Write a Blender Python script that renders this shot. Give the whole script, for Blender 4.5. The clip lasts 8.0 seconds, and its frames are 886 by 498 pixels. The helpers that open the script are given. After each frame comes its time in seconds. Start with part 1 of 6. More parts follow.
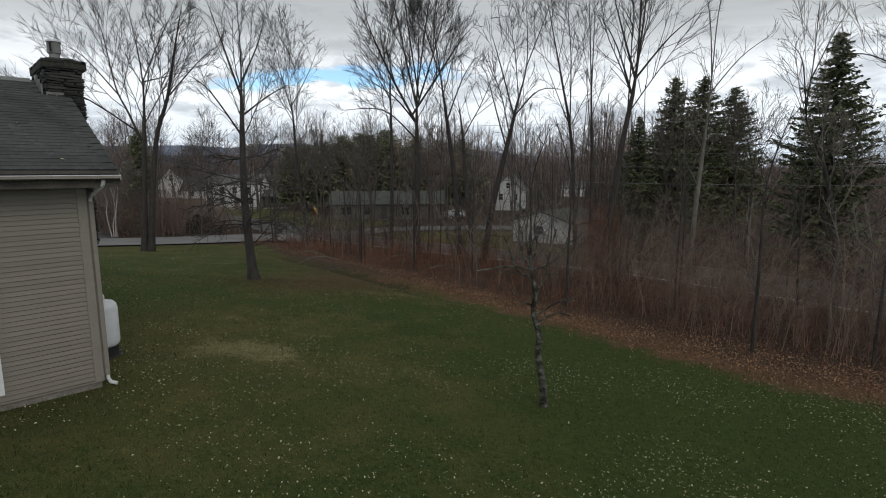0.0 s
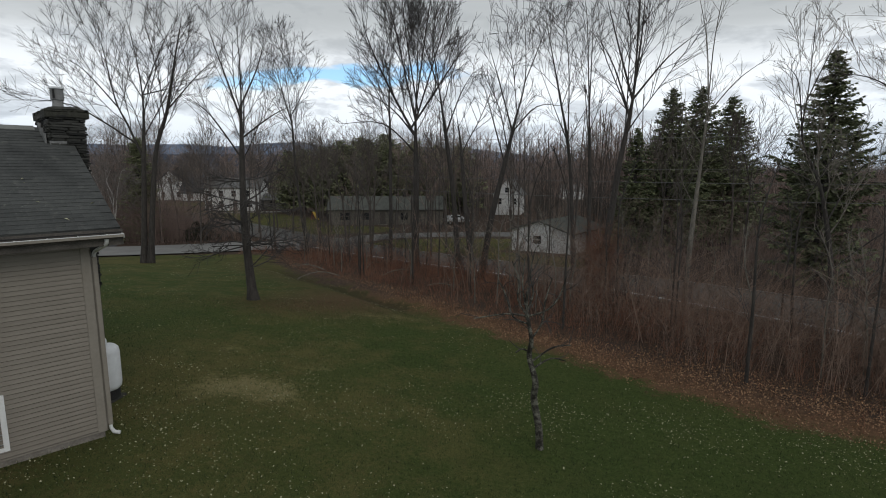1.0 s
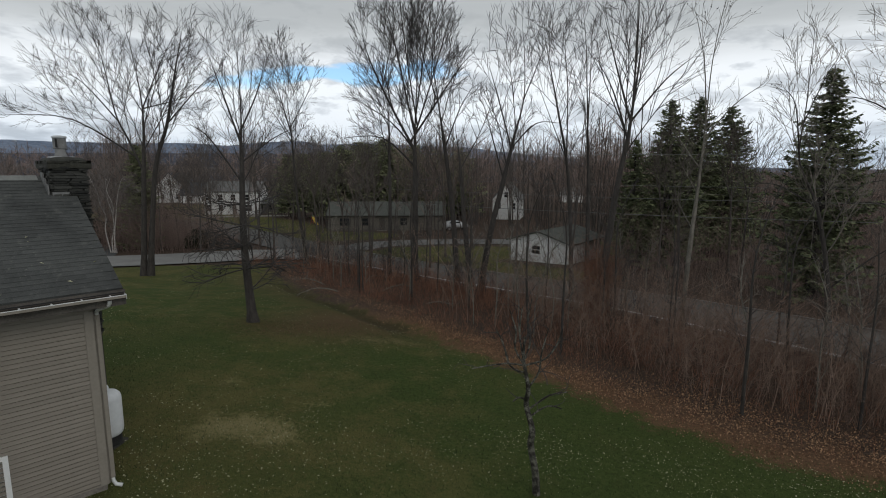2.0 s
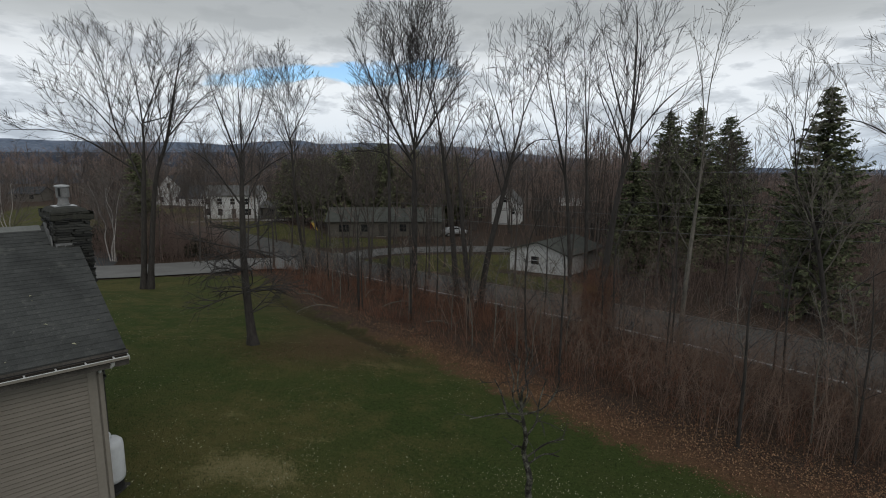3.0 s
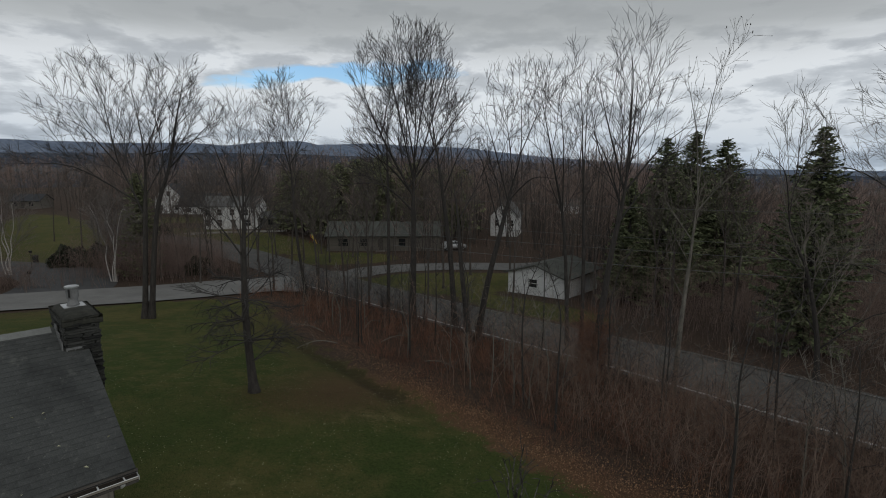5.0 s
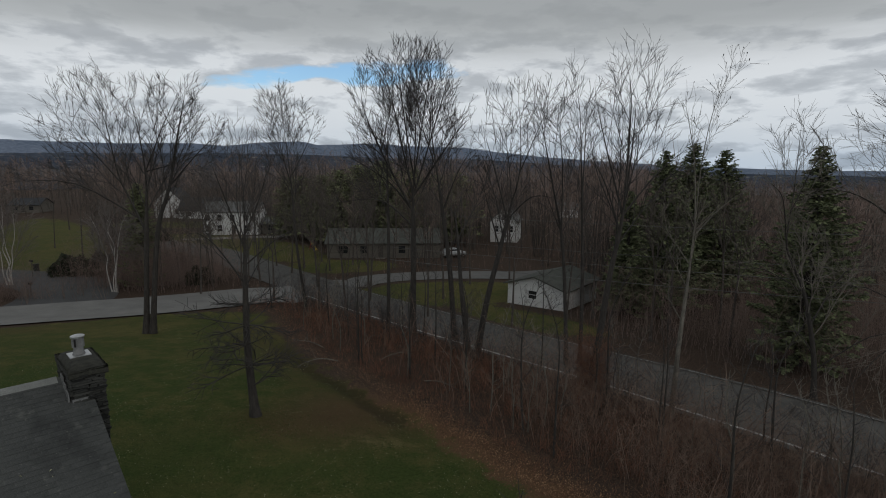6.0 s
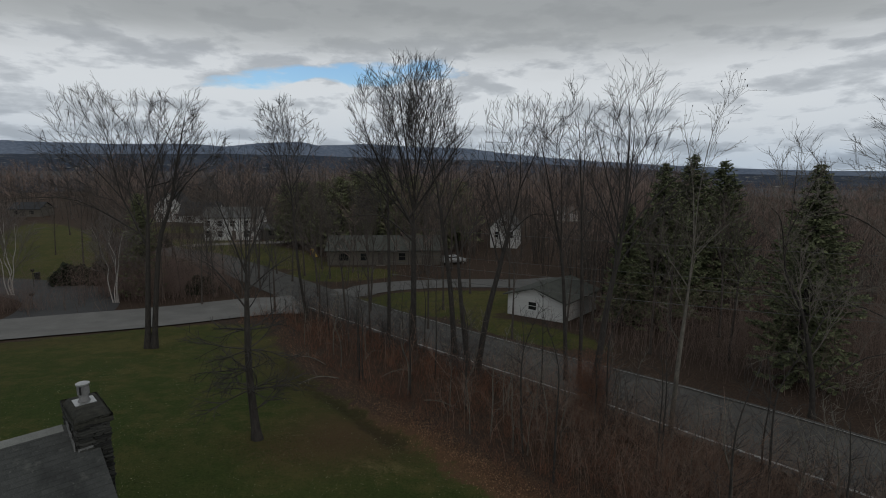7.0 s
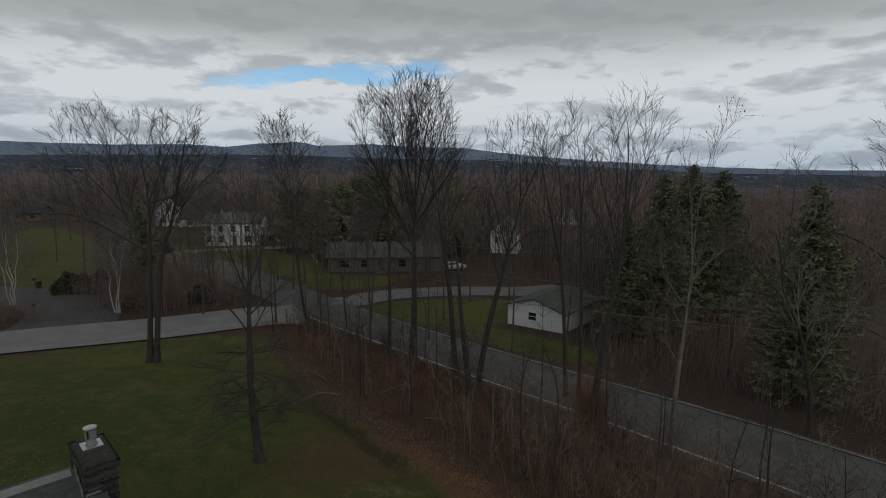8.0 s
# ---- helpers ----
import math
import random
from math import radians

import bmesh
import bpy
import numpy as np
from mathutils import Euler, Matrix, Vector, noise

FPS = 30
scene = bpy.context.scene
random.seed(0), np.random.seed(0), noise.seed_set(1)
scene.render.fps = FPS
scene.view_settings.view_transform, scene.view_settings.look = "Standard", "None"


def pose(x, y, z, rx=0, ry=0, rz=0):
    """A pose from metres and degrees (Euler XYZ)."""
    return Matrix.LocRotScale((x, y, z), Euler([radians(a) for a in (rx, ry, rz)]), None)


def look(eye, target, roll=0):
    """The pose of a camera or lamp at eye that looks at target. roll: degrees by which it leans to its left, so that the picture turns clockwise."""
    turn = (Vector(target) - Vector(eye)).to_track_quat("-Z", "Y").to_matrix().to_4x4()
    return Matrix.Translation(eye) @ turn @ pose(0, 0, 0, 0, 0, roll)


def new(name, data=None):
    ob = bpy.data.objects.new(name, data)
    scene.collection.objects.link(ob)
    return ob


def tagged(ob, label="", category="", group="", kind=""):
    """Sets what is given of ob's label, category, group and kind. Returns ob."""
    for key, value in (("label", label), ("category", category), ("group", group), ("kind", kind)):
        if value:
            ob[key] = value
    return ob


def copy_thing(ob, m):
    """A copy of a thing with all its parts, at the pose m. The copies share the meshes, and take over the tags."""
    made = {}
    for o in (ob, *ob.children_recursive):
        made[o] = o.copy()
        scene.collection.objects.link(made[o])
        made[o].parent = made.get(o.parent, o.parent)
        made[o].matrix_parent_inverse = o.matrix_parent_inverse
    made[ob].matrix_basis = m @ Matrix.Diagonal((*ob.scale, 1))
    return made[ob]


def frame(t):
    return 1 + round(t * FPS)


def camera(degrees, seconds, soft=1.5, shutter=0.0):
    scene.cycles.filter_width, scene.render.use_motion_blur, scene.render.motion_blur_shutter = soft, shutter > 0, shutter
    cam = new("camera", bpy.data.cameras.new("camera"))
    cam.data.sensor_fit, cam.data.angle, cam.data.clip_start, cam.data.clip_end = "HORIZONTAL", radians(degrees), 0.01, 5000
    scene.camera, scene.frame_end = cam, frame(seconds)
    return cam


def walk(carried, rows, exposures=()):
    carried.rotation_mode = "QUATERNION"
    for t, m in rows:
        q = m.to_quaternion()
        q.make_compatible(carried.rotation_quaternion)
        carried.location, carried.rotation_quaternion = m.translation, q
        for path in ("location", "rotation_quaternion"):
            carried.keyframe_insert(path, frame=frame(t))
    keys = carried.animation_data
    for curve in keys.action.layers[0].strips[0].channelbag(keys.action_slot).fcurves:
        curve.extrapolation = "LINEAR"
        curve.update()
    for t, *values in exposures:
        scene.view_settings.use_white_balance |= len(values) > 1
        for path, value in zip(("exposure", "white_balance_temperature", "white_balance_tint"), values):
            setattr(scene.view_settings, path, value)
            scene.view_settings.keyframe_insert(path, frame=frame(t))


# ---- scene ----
cam = camera(80.1, 8.0, soft=1.0)
# seconds, x, y, z, yaw, pitch, roll: a drone that climbs straight up
ROWS = [
    (0.0, -0.000, 0.000, 4.050, 0.00, -8.61, 0.09),
    (0.5, 0.011, -0.015, 4.545, -0.05, -8.65, 0.03),
    (1.0, 0.029, -0.024, 5.084, -0.10, -8.69, -0.02),
    (1.5, 0.044, -0.014, 5.635, -0.13, -8.73, -0.07),
    (3.0, 0.058, 0.040, 7.324, -0.22, -8.84, -0.22),
    (3.5, 0.062, 0.053, 7.897, -0.25, -8.83, -0.26),
    (4.0, 0.062, 0.034, 8.480, -0.27, -8.81, -0.29),
    (4.5, 0.078, 0.015, 9.074, -0.29, -8.79, -0.29),
    (6.0, 0.085, -0.039, 10.906, -0.33, -8.78, -0.25),
    (6.5, 0.078, -0.036, 11.494, -0.33, -8.77, -0.23),
    (7.0, 0.071, -0.026, 12.088, -0.34, -8.76, -0.19),
    (7.5, 0.070, -0.056, 12.674, -0.34, -8.76, -0.15),
    (8.0, 0.060, -0.081, 13.250, -0.33, -8.77, -0.10),
]
EXPOSURES = [(0.0, 0.37), (4.0, 0.0), (8.0, -0.3)]
walk(cam, [(t, pose(x, y, z, 90 + pitch, roll, yaw)) for t, x, y, z, yaw, pitch, roll in ROWS], EXPOSURES)

# ---- world and sun: a grey November overcast with one blue gap ----
world = bpy.data.worlds.new("overcast_sky")
scene.world = world
world.use_nodes = True
WN, WL = world.node_tree.nodes, world.node_tree.links
WN.clear()


def wmath(op, a, b=None, clamp=False):
    n = WN.new("ShaderNodeMath")
    n.operation, n.use_clamp = op, clamp
    for i, v in enumerate((a, b)):
        if v is None:
            continue
        if isinstance(v, (int, float)):
            n.inputs[i].default_value = v
        else:
            WL.new(v, n.inputs[i])
    return n.outputs[0]


def wmix(fac, a, b):
    n = WN.new("ShaderNodeMix")
    n.data_type = "RGBA"
    for sock, v in ((n.inputs["Factor"], fac), (n.inputs[6], a), (n.inputs[7], b)):
        if isinstance(v, (int, float)):
            sock.default_value = v
        elif isinstance(v, tuple):
            sock.default_value = (*v, 1)
        else:
            WL.new(v, sock)
    return n.outputs[2]


def wramp(fac, stops):
    n = WN.new("ShaderNodeValToRGB")
    n.color_ramp.interpolation = "B_SPLINE"
    els = n.color_ramp.elements
    while len(els) < len(stops):
        els.new(0.5)
    for el, (p, c) in zip(els, stops):
        el.position, el.color = p, (*c, 1)
    WL.new(fac, n.inputs[0])
    return n.outputs[0]


def wnoise(vec, scale, detail, rough=0.55, warp=0.0):
    n = WN.new("ShaderNodeTexNoise")
    n.inputs["Scale"].default_value, n.inputs["Detail"].default_value = scale, detail
    n.inputs["Roughness"].default_value, n.inputs["Distortion"].default_value = rough, warp
    WL.new(vec, n.inputs["Vector"])
    return n.outputs["Fac"]


coord = WN.new("ShaderNodeTexCoord")
sep = WN.new("ShaderNodeSeparateXYZ")
WL.new(coord.outputs["Generated"], sep.inputs[0])
SX, SY, SZ = sep.outputs
lift = wmath("ADD", wmath("MAXIMUM", SZ, 0.0), 0.11)
plane = WN.new("ShaderNodeCombineXYZ")
WL.new(wmath("DIVIDE", SX, lift), plane.inputs[0])
WL.new(wmath("DIVIDE", SY, lift), plane.inputs[1])
big = wnoise(plane.outputs[0], 1.1, 8.0, 0.56, 0.35)
low = WN.new("ShaderNodeCombineXYZ")
WL.new(wmath("MULTIPLY", SX, 1.0), low.inputs[0])
WL.new(wmath("MULTIPLY", SY, 0.6), low.inputs[1])
WL.new(wmath("MULTIPLY", SZ, 4.6), low.inputs[2])
puff = wnoise(low.outputs[0], 4.2, 9.0, 0.55, 0.2)
lumps = WN.new("ShaderNodeCombineXYZ")
WL.new(SX, lumps.inputs[0])
WL.new(wmath("MULTIPLY", SY, 0.7), lumps.inputs[1])
WL.new(wmath("MULTIPLY", SZ, 2.9), lumps.inputs[2])
lump = wnoise(lumps.outputs[0], 11.0, 8.0, 0.56, 0.15)
# the same heaps a little higher: their difference lights the tops and greys the undersides
above = WN.new("ShaderNodeVectorMath")
above.operation = "ADD"
above.inputs[1].default_value = (0, 0, 0.055)
WL.new(lumps.outputs[0], above.inputs[0])
relief = wmath("SUBTRACT", lump, wnoise(above.outputs[0], 11.0, 8.0, 0.56, 0.15))
# height in the sky, wavering with the cloud noise
wave = wmath("ADD", SZ, wmath("MULTIPLY", wmath("SUBTRACT", puff, 0.5), 0.075))
body = wramp(wmath("MULTIPLY", wave, 2.0, True), [
    (0.0, (0.46, 0.535, 0.62)), (0.05, (0.51, 0.57, 0.635)), (0.14, (0.585, 0.63, 0.675)), (0.27, (0.66, 0.695, 0.725)),
    (0.36, (0.61, 0.64, 0.67)), (0.425, (0.41, 0.434, 0.448)), (0.50, (0.325, 0.345, 0.357)), (1.0, (0.305, 0.324, 0.336))])
shade = wramp(wmath("ADD", wmath("ADD", wmath("ADD", wmath("MULTIPLY", puff, 0.50), wmath("MULTIPLY", lump, 0.34)), wmath("MULTIPLY", big, 0.16)), wmath("MULTIPLY", relief, 0.42)), [
    (0.36, (0.62, 0.635, 0.655)), (0.45, (0.80, 0.81, 0.825)), (0.52, (1.04, 1.04, 1.04)), (0.61, (1.28, 1.276, 1.27))])
mul = WN.new("ShaderNodeMix")
mul.data_type, mul.blend_type = "RGBA", "MULTIPLY"
WL.new(wmath("SUBTRACT", 1.0, wmath("MULTIPLY", wmath("MULTIPLY", wmath("SUBTRACT", wave, 0.18), 18.0, True), 0.72)), mul.inputs["Factor"])
WL.new(body, mul.inputs[6])
WL.new(shade, mul.inputs[7])
# the gap in the clouds
sky = WN.new("ShaderNodeTexSky")
sky.sky_type, sky.sun_disc = "NISHITA", False
sky.sun_elevation, sky.sun_rotation = radians(32), radians(150)
skylight = WN.new("ShaderNodeMix")
skylight.data_type, skylight.blend_type = "RGBA", "MULTIPLY"
skylight.inputs["Factor"].default_value = 1.0
WL.new(sky.outputs[0], skylight.inputs[6])
skylight.inputs[7].default_value = (0.080, 0.096, 0.108, 1)
ahead = wmath("MAXIMUM", SY, 0.02)
az = wmath("DIVIDE", SX, ahead)
el = wmath("DIVIDE", SZ, ahead)
tilted = wmath("SUBTRACT", el, wmath("MULTIPLY", wmath("ADD", az, 0.23), 0.06))
ga = wmath("POWER", wmath("ABSOLUTE", wmath("DIVIDE", wmath("ADD", az, 0.21), 0.235)), 2.0)
gb = wmath("POWER", wmath("ABSOLUTE", wmath("DIVIDE", wmath("SUBTRACT", tilted, 0.158), 0.024)), 2.0)
gap = wmath("SUBTRACT", wmath("SUBTRACT", 0.95, ga), gb)
gap = wmath("ADD", gap, wmath("MULTIPLY", wmath("SUBTRACT", 0.49, wmath("ADD", wmath("MULTIPLY", puff, 0.5), wmath("MULTIPLY", lump, 0.5))), 7.0))
heap = wmath("SUBTRACT", wmath("SUBTRACT", 1.0, wmath("POWER", wmath("ABSOLUTE", wmath("DIVIDE", wmath("ADD", az, 0.22), 0.055)), 2.0)), wmath("POWER", wmath("ABSOLUTE", wmath("DIVIDE", wmath("SUBTRACT", el, 0.142), 0.024)), 2.0))
gap = wmath("SUBTRACT", gap, wmath("MULTIPLY", wmath("MAXIMUM", heap, 0.0), 2.2))
gap = wmath("MULTIPLY", gap, 1.3, True)
bg = WN.new("ShaderNodeBackground")
out = WN.new("ShaderNodeOutputWorld")
WL.new(wmix(gap, mul.outputs[2], skylight.outputs[2]), bg.inputs["Color"])
bg.inputs["Strength"].default_value = 1.22
WL.new(bg.outputs[0], out.inputs[0])

sun = new("sun", bpy.data.lights.new("sun", "SUN"))
sun.data.energy, sun.data.angle, sun.data.color = 0.4, radians(25), (1.0, 0.96, 0.9)
sun.matrix_world = look((30, -52, 38), (0, 0, 0))


# ---- materials ----
def material(name, dark, light, scale=4.0, rough=0.85, bump=0.0, metal=0.0, fine=0.0, island=0.0, per_object=0.0, stretch=(1, 1, 1), spec=0.3):
    """Two colours mixed by noise at two scales, with bump."""
    m = bpy.data.materials.new(name)
    m.use_nodes = True
    N, L = m.node_tree.nodes, m.node_tree.links
    b = N["Principled BSDF"]
    b.inputs["Roughness"].default_value, b.inputs["Metallic"].default_value = rough, metal
    b.inputs["Specular IOR Level"].default_value = spec
    tc = N.new("ShaderNodeTexCoord")
    mp = N.new("ShaderNodeMapping")
    mp.inputs["Scale"].default_value = stretch
    L.new(tc.outputs["Object"], mp.inputs[0])
    n1 = N.new("ShaderNodeTexNoise")
    n1.inputs["Scale"].default_value, n1.inputs["Detail"].default_value = scale, 6
    n1.inputs["Roughness"].default_value = 0.62
    L.new(mp.outputs[0], n1.inputs["Vector"])
    n2 = N.new("ShaderNodeTexNoise")
    n2.inputs["Scale"].default_value, n2.inputs["Detail"].default_value = fine or scale * 9, 4
    L.new(mp.outputs[0], n2.inputs["Vector"])
    add = N.new("ShaderNodeMath")
    add.operation = "MULTIPLY_ADD"
    L.new(n2.outputs["Fac"], add.inputs[0])
    add.inputs[1].default_value = 0.55
    half = N.new("ShaderNodeMath")
    half.operation = "MULTIPLY"
    L.new(n1.outputs["Fac"], half.inputs[0])
    half.inputs[1].default_value = 0.7
    L.new(half.outputs[0], add.inputs[2])
    fac = add.outputs[0]
    for amount, source, socket in ((island, "ShaderNodeNewGeometry", "Random Per Island"), (per_object, "ShaderNodeObjectInfo", "Random")):
        if amount:
            g = N.new(source)
            a = N.new("ShaderNodeMath")
            a.operation = "MULTIPLY_ADD"
            L.new(g.outputs[socket], a.inputs[0])
            a.inputs[1].default_value = amount
            L.new(fac, a.inputs[2])
            s = N.new("ShaderNodeMath")
            s.operation = "SUBTRACT"
            L.new(a.outputs[0], s.inputs[0])
            s.inputs[1].default_value = amount / 2
            fac = s.outputs[0]
    ramp = N.new("ShaderNodeValToRGB")
    ramp.color_ramp.elements[0].position, ramp.color_ramp.elements[0].color = 0.42, (*dark, 1)
    ramp.color_ramp.elements[1].position, ramp.color_ramp.elements[1].color = 0.84, (*light, 1)
    L.new(fac, ramp.inputs[0])
    L.new(ramp.outputs[0], b.inputs["Base Color"])
    if bump:
        bp = N.new("ShaderNodeBump")
        bp.inputs["Strength"].default_value, bp.inputs["Distance"].default_value = 0.7, bump
        L.new(add.outputs[0], bp.inputs["Height"])
        L.new(bp.outputs[0], b.inputs["Normal"])
    return m


BARK = material("grey_brown_bark", (0.020, 0.0178, 0.016), (0.080, 0.071, 0.064), 3.0, bump=0.02, stretch=(3, 3, 0.7))
BARK_BROWN = material("brown_grey_bark", (0.038, 0.032, 0.028), (0.14, 0.12, 0.105), 3.0, bump=0.015, stretch=(3, 3, 0.7))
TWIG_BROWN = material("brown_grey_twigs", (0.054, 0.045, 0.039), (0.185, 0.155, 0.135), 2.0)
BARK_LIGHT = material("pale_grey_bark", (0.07, 0.065, 0.055), (0.24, 0.22, 0.185), 3.0, bump=0.015, stretch=(2, 2, 0.8))
BARK_LICHEN = material("lichened_bark", (0.020, 0.018, 0.014), (0.20, 0.195, 0.16), 7.0, bump=0.015)
for stop, place in zip(BARK_LICHEN.node_tree.nodes["Color Ramp"].color_ramp.elements, (0.60, 0.76)):
    stop.position = place
BARK_WHITE = material("white_birch_bark", (0.16, 0.145, 0.13), (0.72, 0.68, 0.64), 5.0, bump=0.01, stretch=(1, 1, 4))
TWIG = material("dark_twigs", (0.028, 0.0255, 0.024), (0.10, 0.091, 0.086), 2.0)
TWIG_WHITE = material("birch_twigs", (0.10, 0.085, 0.078), (0.28, 0.25, 0.23), 2.0)
TWIG_GREY = material("pale_twigs", (0.13, 0.115, 0.098), (0.30, 0.27, 0.23), 2.0)
TWIG_RED = material("reddish_stems", (0.098, 0.045, 0.030), (0.34, 0.170, 0.106), 0.35, island=0.35)
TWIG_TAN = material("grey_tan_stems", (0.108, 0.073, 0.057), (0.36, 0.255, 0.20), 0.35, island=0.35)
WOODS = material("bare_woods_brown", (0.125, 0.091, 0.077), (0.36, 0.264, 0.226), 0.05, island=0.25)
NEEDLES = material("dark_green_needles", (0.072, 0.088, 0.046), (0.25, 0.275, 0.145), 0.8, island=0.28)
PINE = material("olive_pine_needles", (0.098, 0.112, 0.060), (0.30, 0.315, 0.168), 0.8, island=0.3)
HEDGE = material("dark_shrub_leaves", (0.016, 0.021, 0.013), (0.055, 0.062, 0.036), 1.5, island=0.5)
LITTER = material("fallen_leaves_brown", (0.115, 0.062, 0.034), (0.40, 0.24, 0.138), 0.8, island=0.5)
LITTER_DARK = material("damp_fallen_leaves", (0.07, 0.040, 0.024), (0.20, 0.115, 0.07), 0.8, island=0.5)
LEAF_PALE = material("fallen_leaves_straw", (0.22, 0.215, 0.11), (0.58, 0.56, 0.38), 0.8, island=0.6)
BLADES = material("grass_blades", (0.014, 0.027, 0.007), (0.105, 0.135, 0.045), 0.35, island=0.8)
SIDING = material("taupe_siding", (0.205, 0.180, 0.150), (0.275, 0.245, 0.206), 0.9, 0.6, per_object=0.2, stretch=(0.3, 1, 3))
TRIM_TAUPE = material("taupe_trim", (0.225, 0.20, 0.168), (0.285, 0.257, 0.218), 2.0, 0.55)
SOFFIT = material("soffit_taupe", (0.15, 0.134, 0.115), (0.19, 0.17, 0.147), 2.0, 0.6)
CONCRETE = material("weathered_concrete", (0.13, 0.115, 0.10), (0.30, 0.27, 0.24), 3.0, bump=0.006)
SHINGLE = material("grey_asphalt_shingle", (0.037, 0.039, 0.038), (0.105, 0.108, 0.103), 0.8, 0.9, 0.003, fine=60, per_object=0.07, island=0.07)


def weathered(m, pale, dark):
    """Stains over the whole roof: broad dark streaks and small pale lichen spots."""
    N, L = m.node_tree.nodes, m.node_tree.links
    b = N["Principled BSDF"]
    col = b.inputs["Base Color"].links[0].from_socket
    geo = N.new("ShaderNodeNewGeometry")
    for scale, lo, hi, tint, amount in ((0.55, 0.47, 0.66, dark, 0.75), (3.5, 0.58, 0.74, pale, 0.32), (14.0, 0.62, 0.70, pale, 0.5)):
        n = N.new("ShaderNodeTexNoise")
        n.inputs["Scale"].default_value, n.inputs["Detail"].default_value, n.inputs["Roughness"].default_value = scale, 5, 0.65
        L.new(geo.outputs["Position"], n.inputs["Vector"])
        r = N.new("ShaderNodeMapRange")
        r.inputs[1].default_value, r.inputs[2].default_value, r.inputs[4].default_value = lo, hi, amount
        L.new(n.outputs["Fac"], r.inputs[0])
        x = N.new("ShaderNodeMix")
        x.data_type = "RGBA"
        L.new(r.outputs[0], x.inputs["Factor"])
        L.new(col, x.inputs[6])
        x.inputs[7].default_value = (*tint, 1)
        col = x.outputs[2]
    L.new(col, b.inputs["Base Color"])


weathered(SHINGLE, (0.19, 0.195, 0.17), (0.026, 0.027, 0.027))
SHINGLE_CAP = material("ridge_cap_shingle", (0.15, 0.155, 0.145), (0.29, 0.295, 0.28), 2.0, 0.9, 0.003, fine=60)
STONE = material("dark_ledge_stone", (0.013, 0.0132, 0.0125), (0.066, 0.066, 0.060), 6.0, 0.85, 0.012, per_object=0.45)
MORTAR = material("dark_mortar", (0.03, 0.028, 0.025), (0.085, 0.08, 0.072), 8.0, 0.95, 0.01)
CROWN = material("mossy_mortar_crown", (0.016, 0.017, 0.014), (0.07, 0.068, 0.056), 5.0, 0.95, 0.012)
LEAD = material("dull_lead_flashing", (0.10, 0.10, 0.10), (0.27, 0.27, 0.265), 6.0, 0.6, 0.004)
STEEL = material("dull_stainless_steel", (0.48, 0.48, 0.48), (0.66, 0.66, 0.66), 6.0, 0.35, metal=0.85)
WHITE = material("white_paint", (0.66, 0.66, 0.65), (0.80, 0.80, 0.79), 2.0, 0.45)
TANK_WHITE = material("white_tank_enamel", (0.66, 0.67, 0.68), (0.80, 0.81, 0.82), 1.2, 0.35)
GUTTER = material("white_aluminium_gutter", (0.50, 0.50, 0.49), (0.74, 0.74, 0.73), 3.0, 0.45)
BLACK = material("black_rubber", (0.012, 0.012, 0.012), (0.035, 0.034, 0.033), 6.0, 0.7)
TROUGH_DARK = material("dark_trough", (0.012, 0.010, 0.008), (0.05, 0.04, 0.03), 14.0, 0.8, 0.01)
ASPHALT = material("worn_asphalt", (0.07, 0.068, 0.064), (0.135, 0.13, 0.122), 0.5, 0.9, 0.004, fine=30)
ASPHALT_PALE = material("pale_worn_asphalt", (0.15, 0.146, 0.139), (0.25, 0.245, 0.233), 0.4, 0.9, 0.004, fine=30)
LANE_GREY = material("grey_lane_asphalt", (0.115, 0.112, 0.106), (0.20, 0.195, 0.186), 0.5, 0.9, 0.004, fine=30)
DRIVE = material("dark_driveway_tar", (0.052, 0.052, 0.054), (0.098, 0.098, 0.098), 0.5, 0.85, 0.004, fine=30)
GRAVEL = material("pale_gravel", (0.17, 0.155, 0.135), (0.33, 0.31, 0.28), 0.6, 0.95, 0.01, fine=20)
ROADLINE = material("worn_white_line", (0.42, 0.42, 0.41), (0.78, 0.78, 0.76), 2.5, 0.8)
HOUSE_WHITE = material("white_clapboard_far", (0.64, 0.64, 0.63), (0.82, 0.82, 0.81), 0.8, 0.6, stretch=(0.2, 0.2, 6))
HOUSE_TAN = material("tan_clapboard_far", (0.11, 0.10, 0.085), (0.18, 0.165, 0.14), 0.8, 0.7, stretch=(0.2, 0.2, 6))
ROOF_DARK = material("charcoal_roof", (0.03, 0.032, 0.036), (0.085, 0.088, 0.095), 1.0, 0.9)
ROOF_MOSS = material("mossy_grey_roof", (0.06, 0.063, 0.056), (0.12, 0.125, 0.11), 0.8, 0.9)
ROOF_GREY = material("pale_grey_roof", (0.11, 0.11, 0.108), (0.21, 0.21, 0.205), 1.0, 0.9)
DARK_GLASS = material("dark_window_glass", (0.012, 0.014, 0.016), (0.03, 0.033, 0.036), 1.0, 0.08, spec=0.5)
WIRE = material("weathered_cable", (0.11, 0.11, 0.108), (0.20, 0.20, 0.195), 1.0, 0.6)
CAR_DARK = material("dark_car_paint", (0.02, 0.022, 0.026), (0.035, 0.037, 0.042), 1.0, 0.25, spec=0.5)
CAR_PALE = material("silver_car_paint", (0.42, 0.43, 0.44), (0.52, 0.53, 0.54), 1.0, 0.3, spec=0.5)
POST = material("weathered_post", (0.05, 0.045, 0.04), (0.14, 0.125, 0.11), 4.0, 0.9)


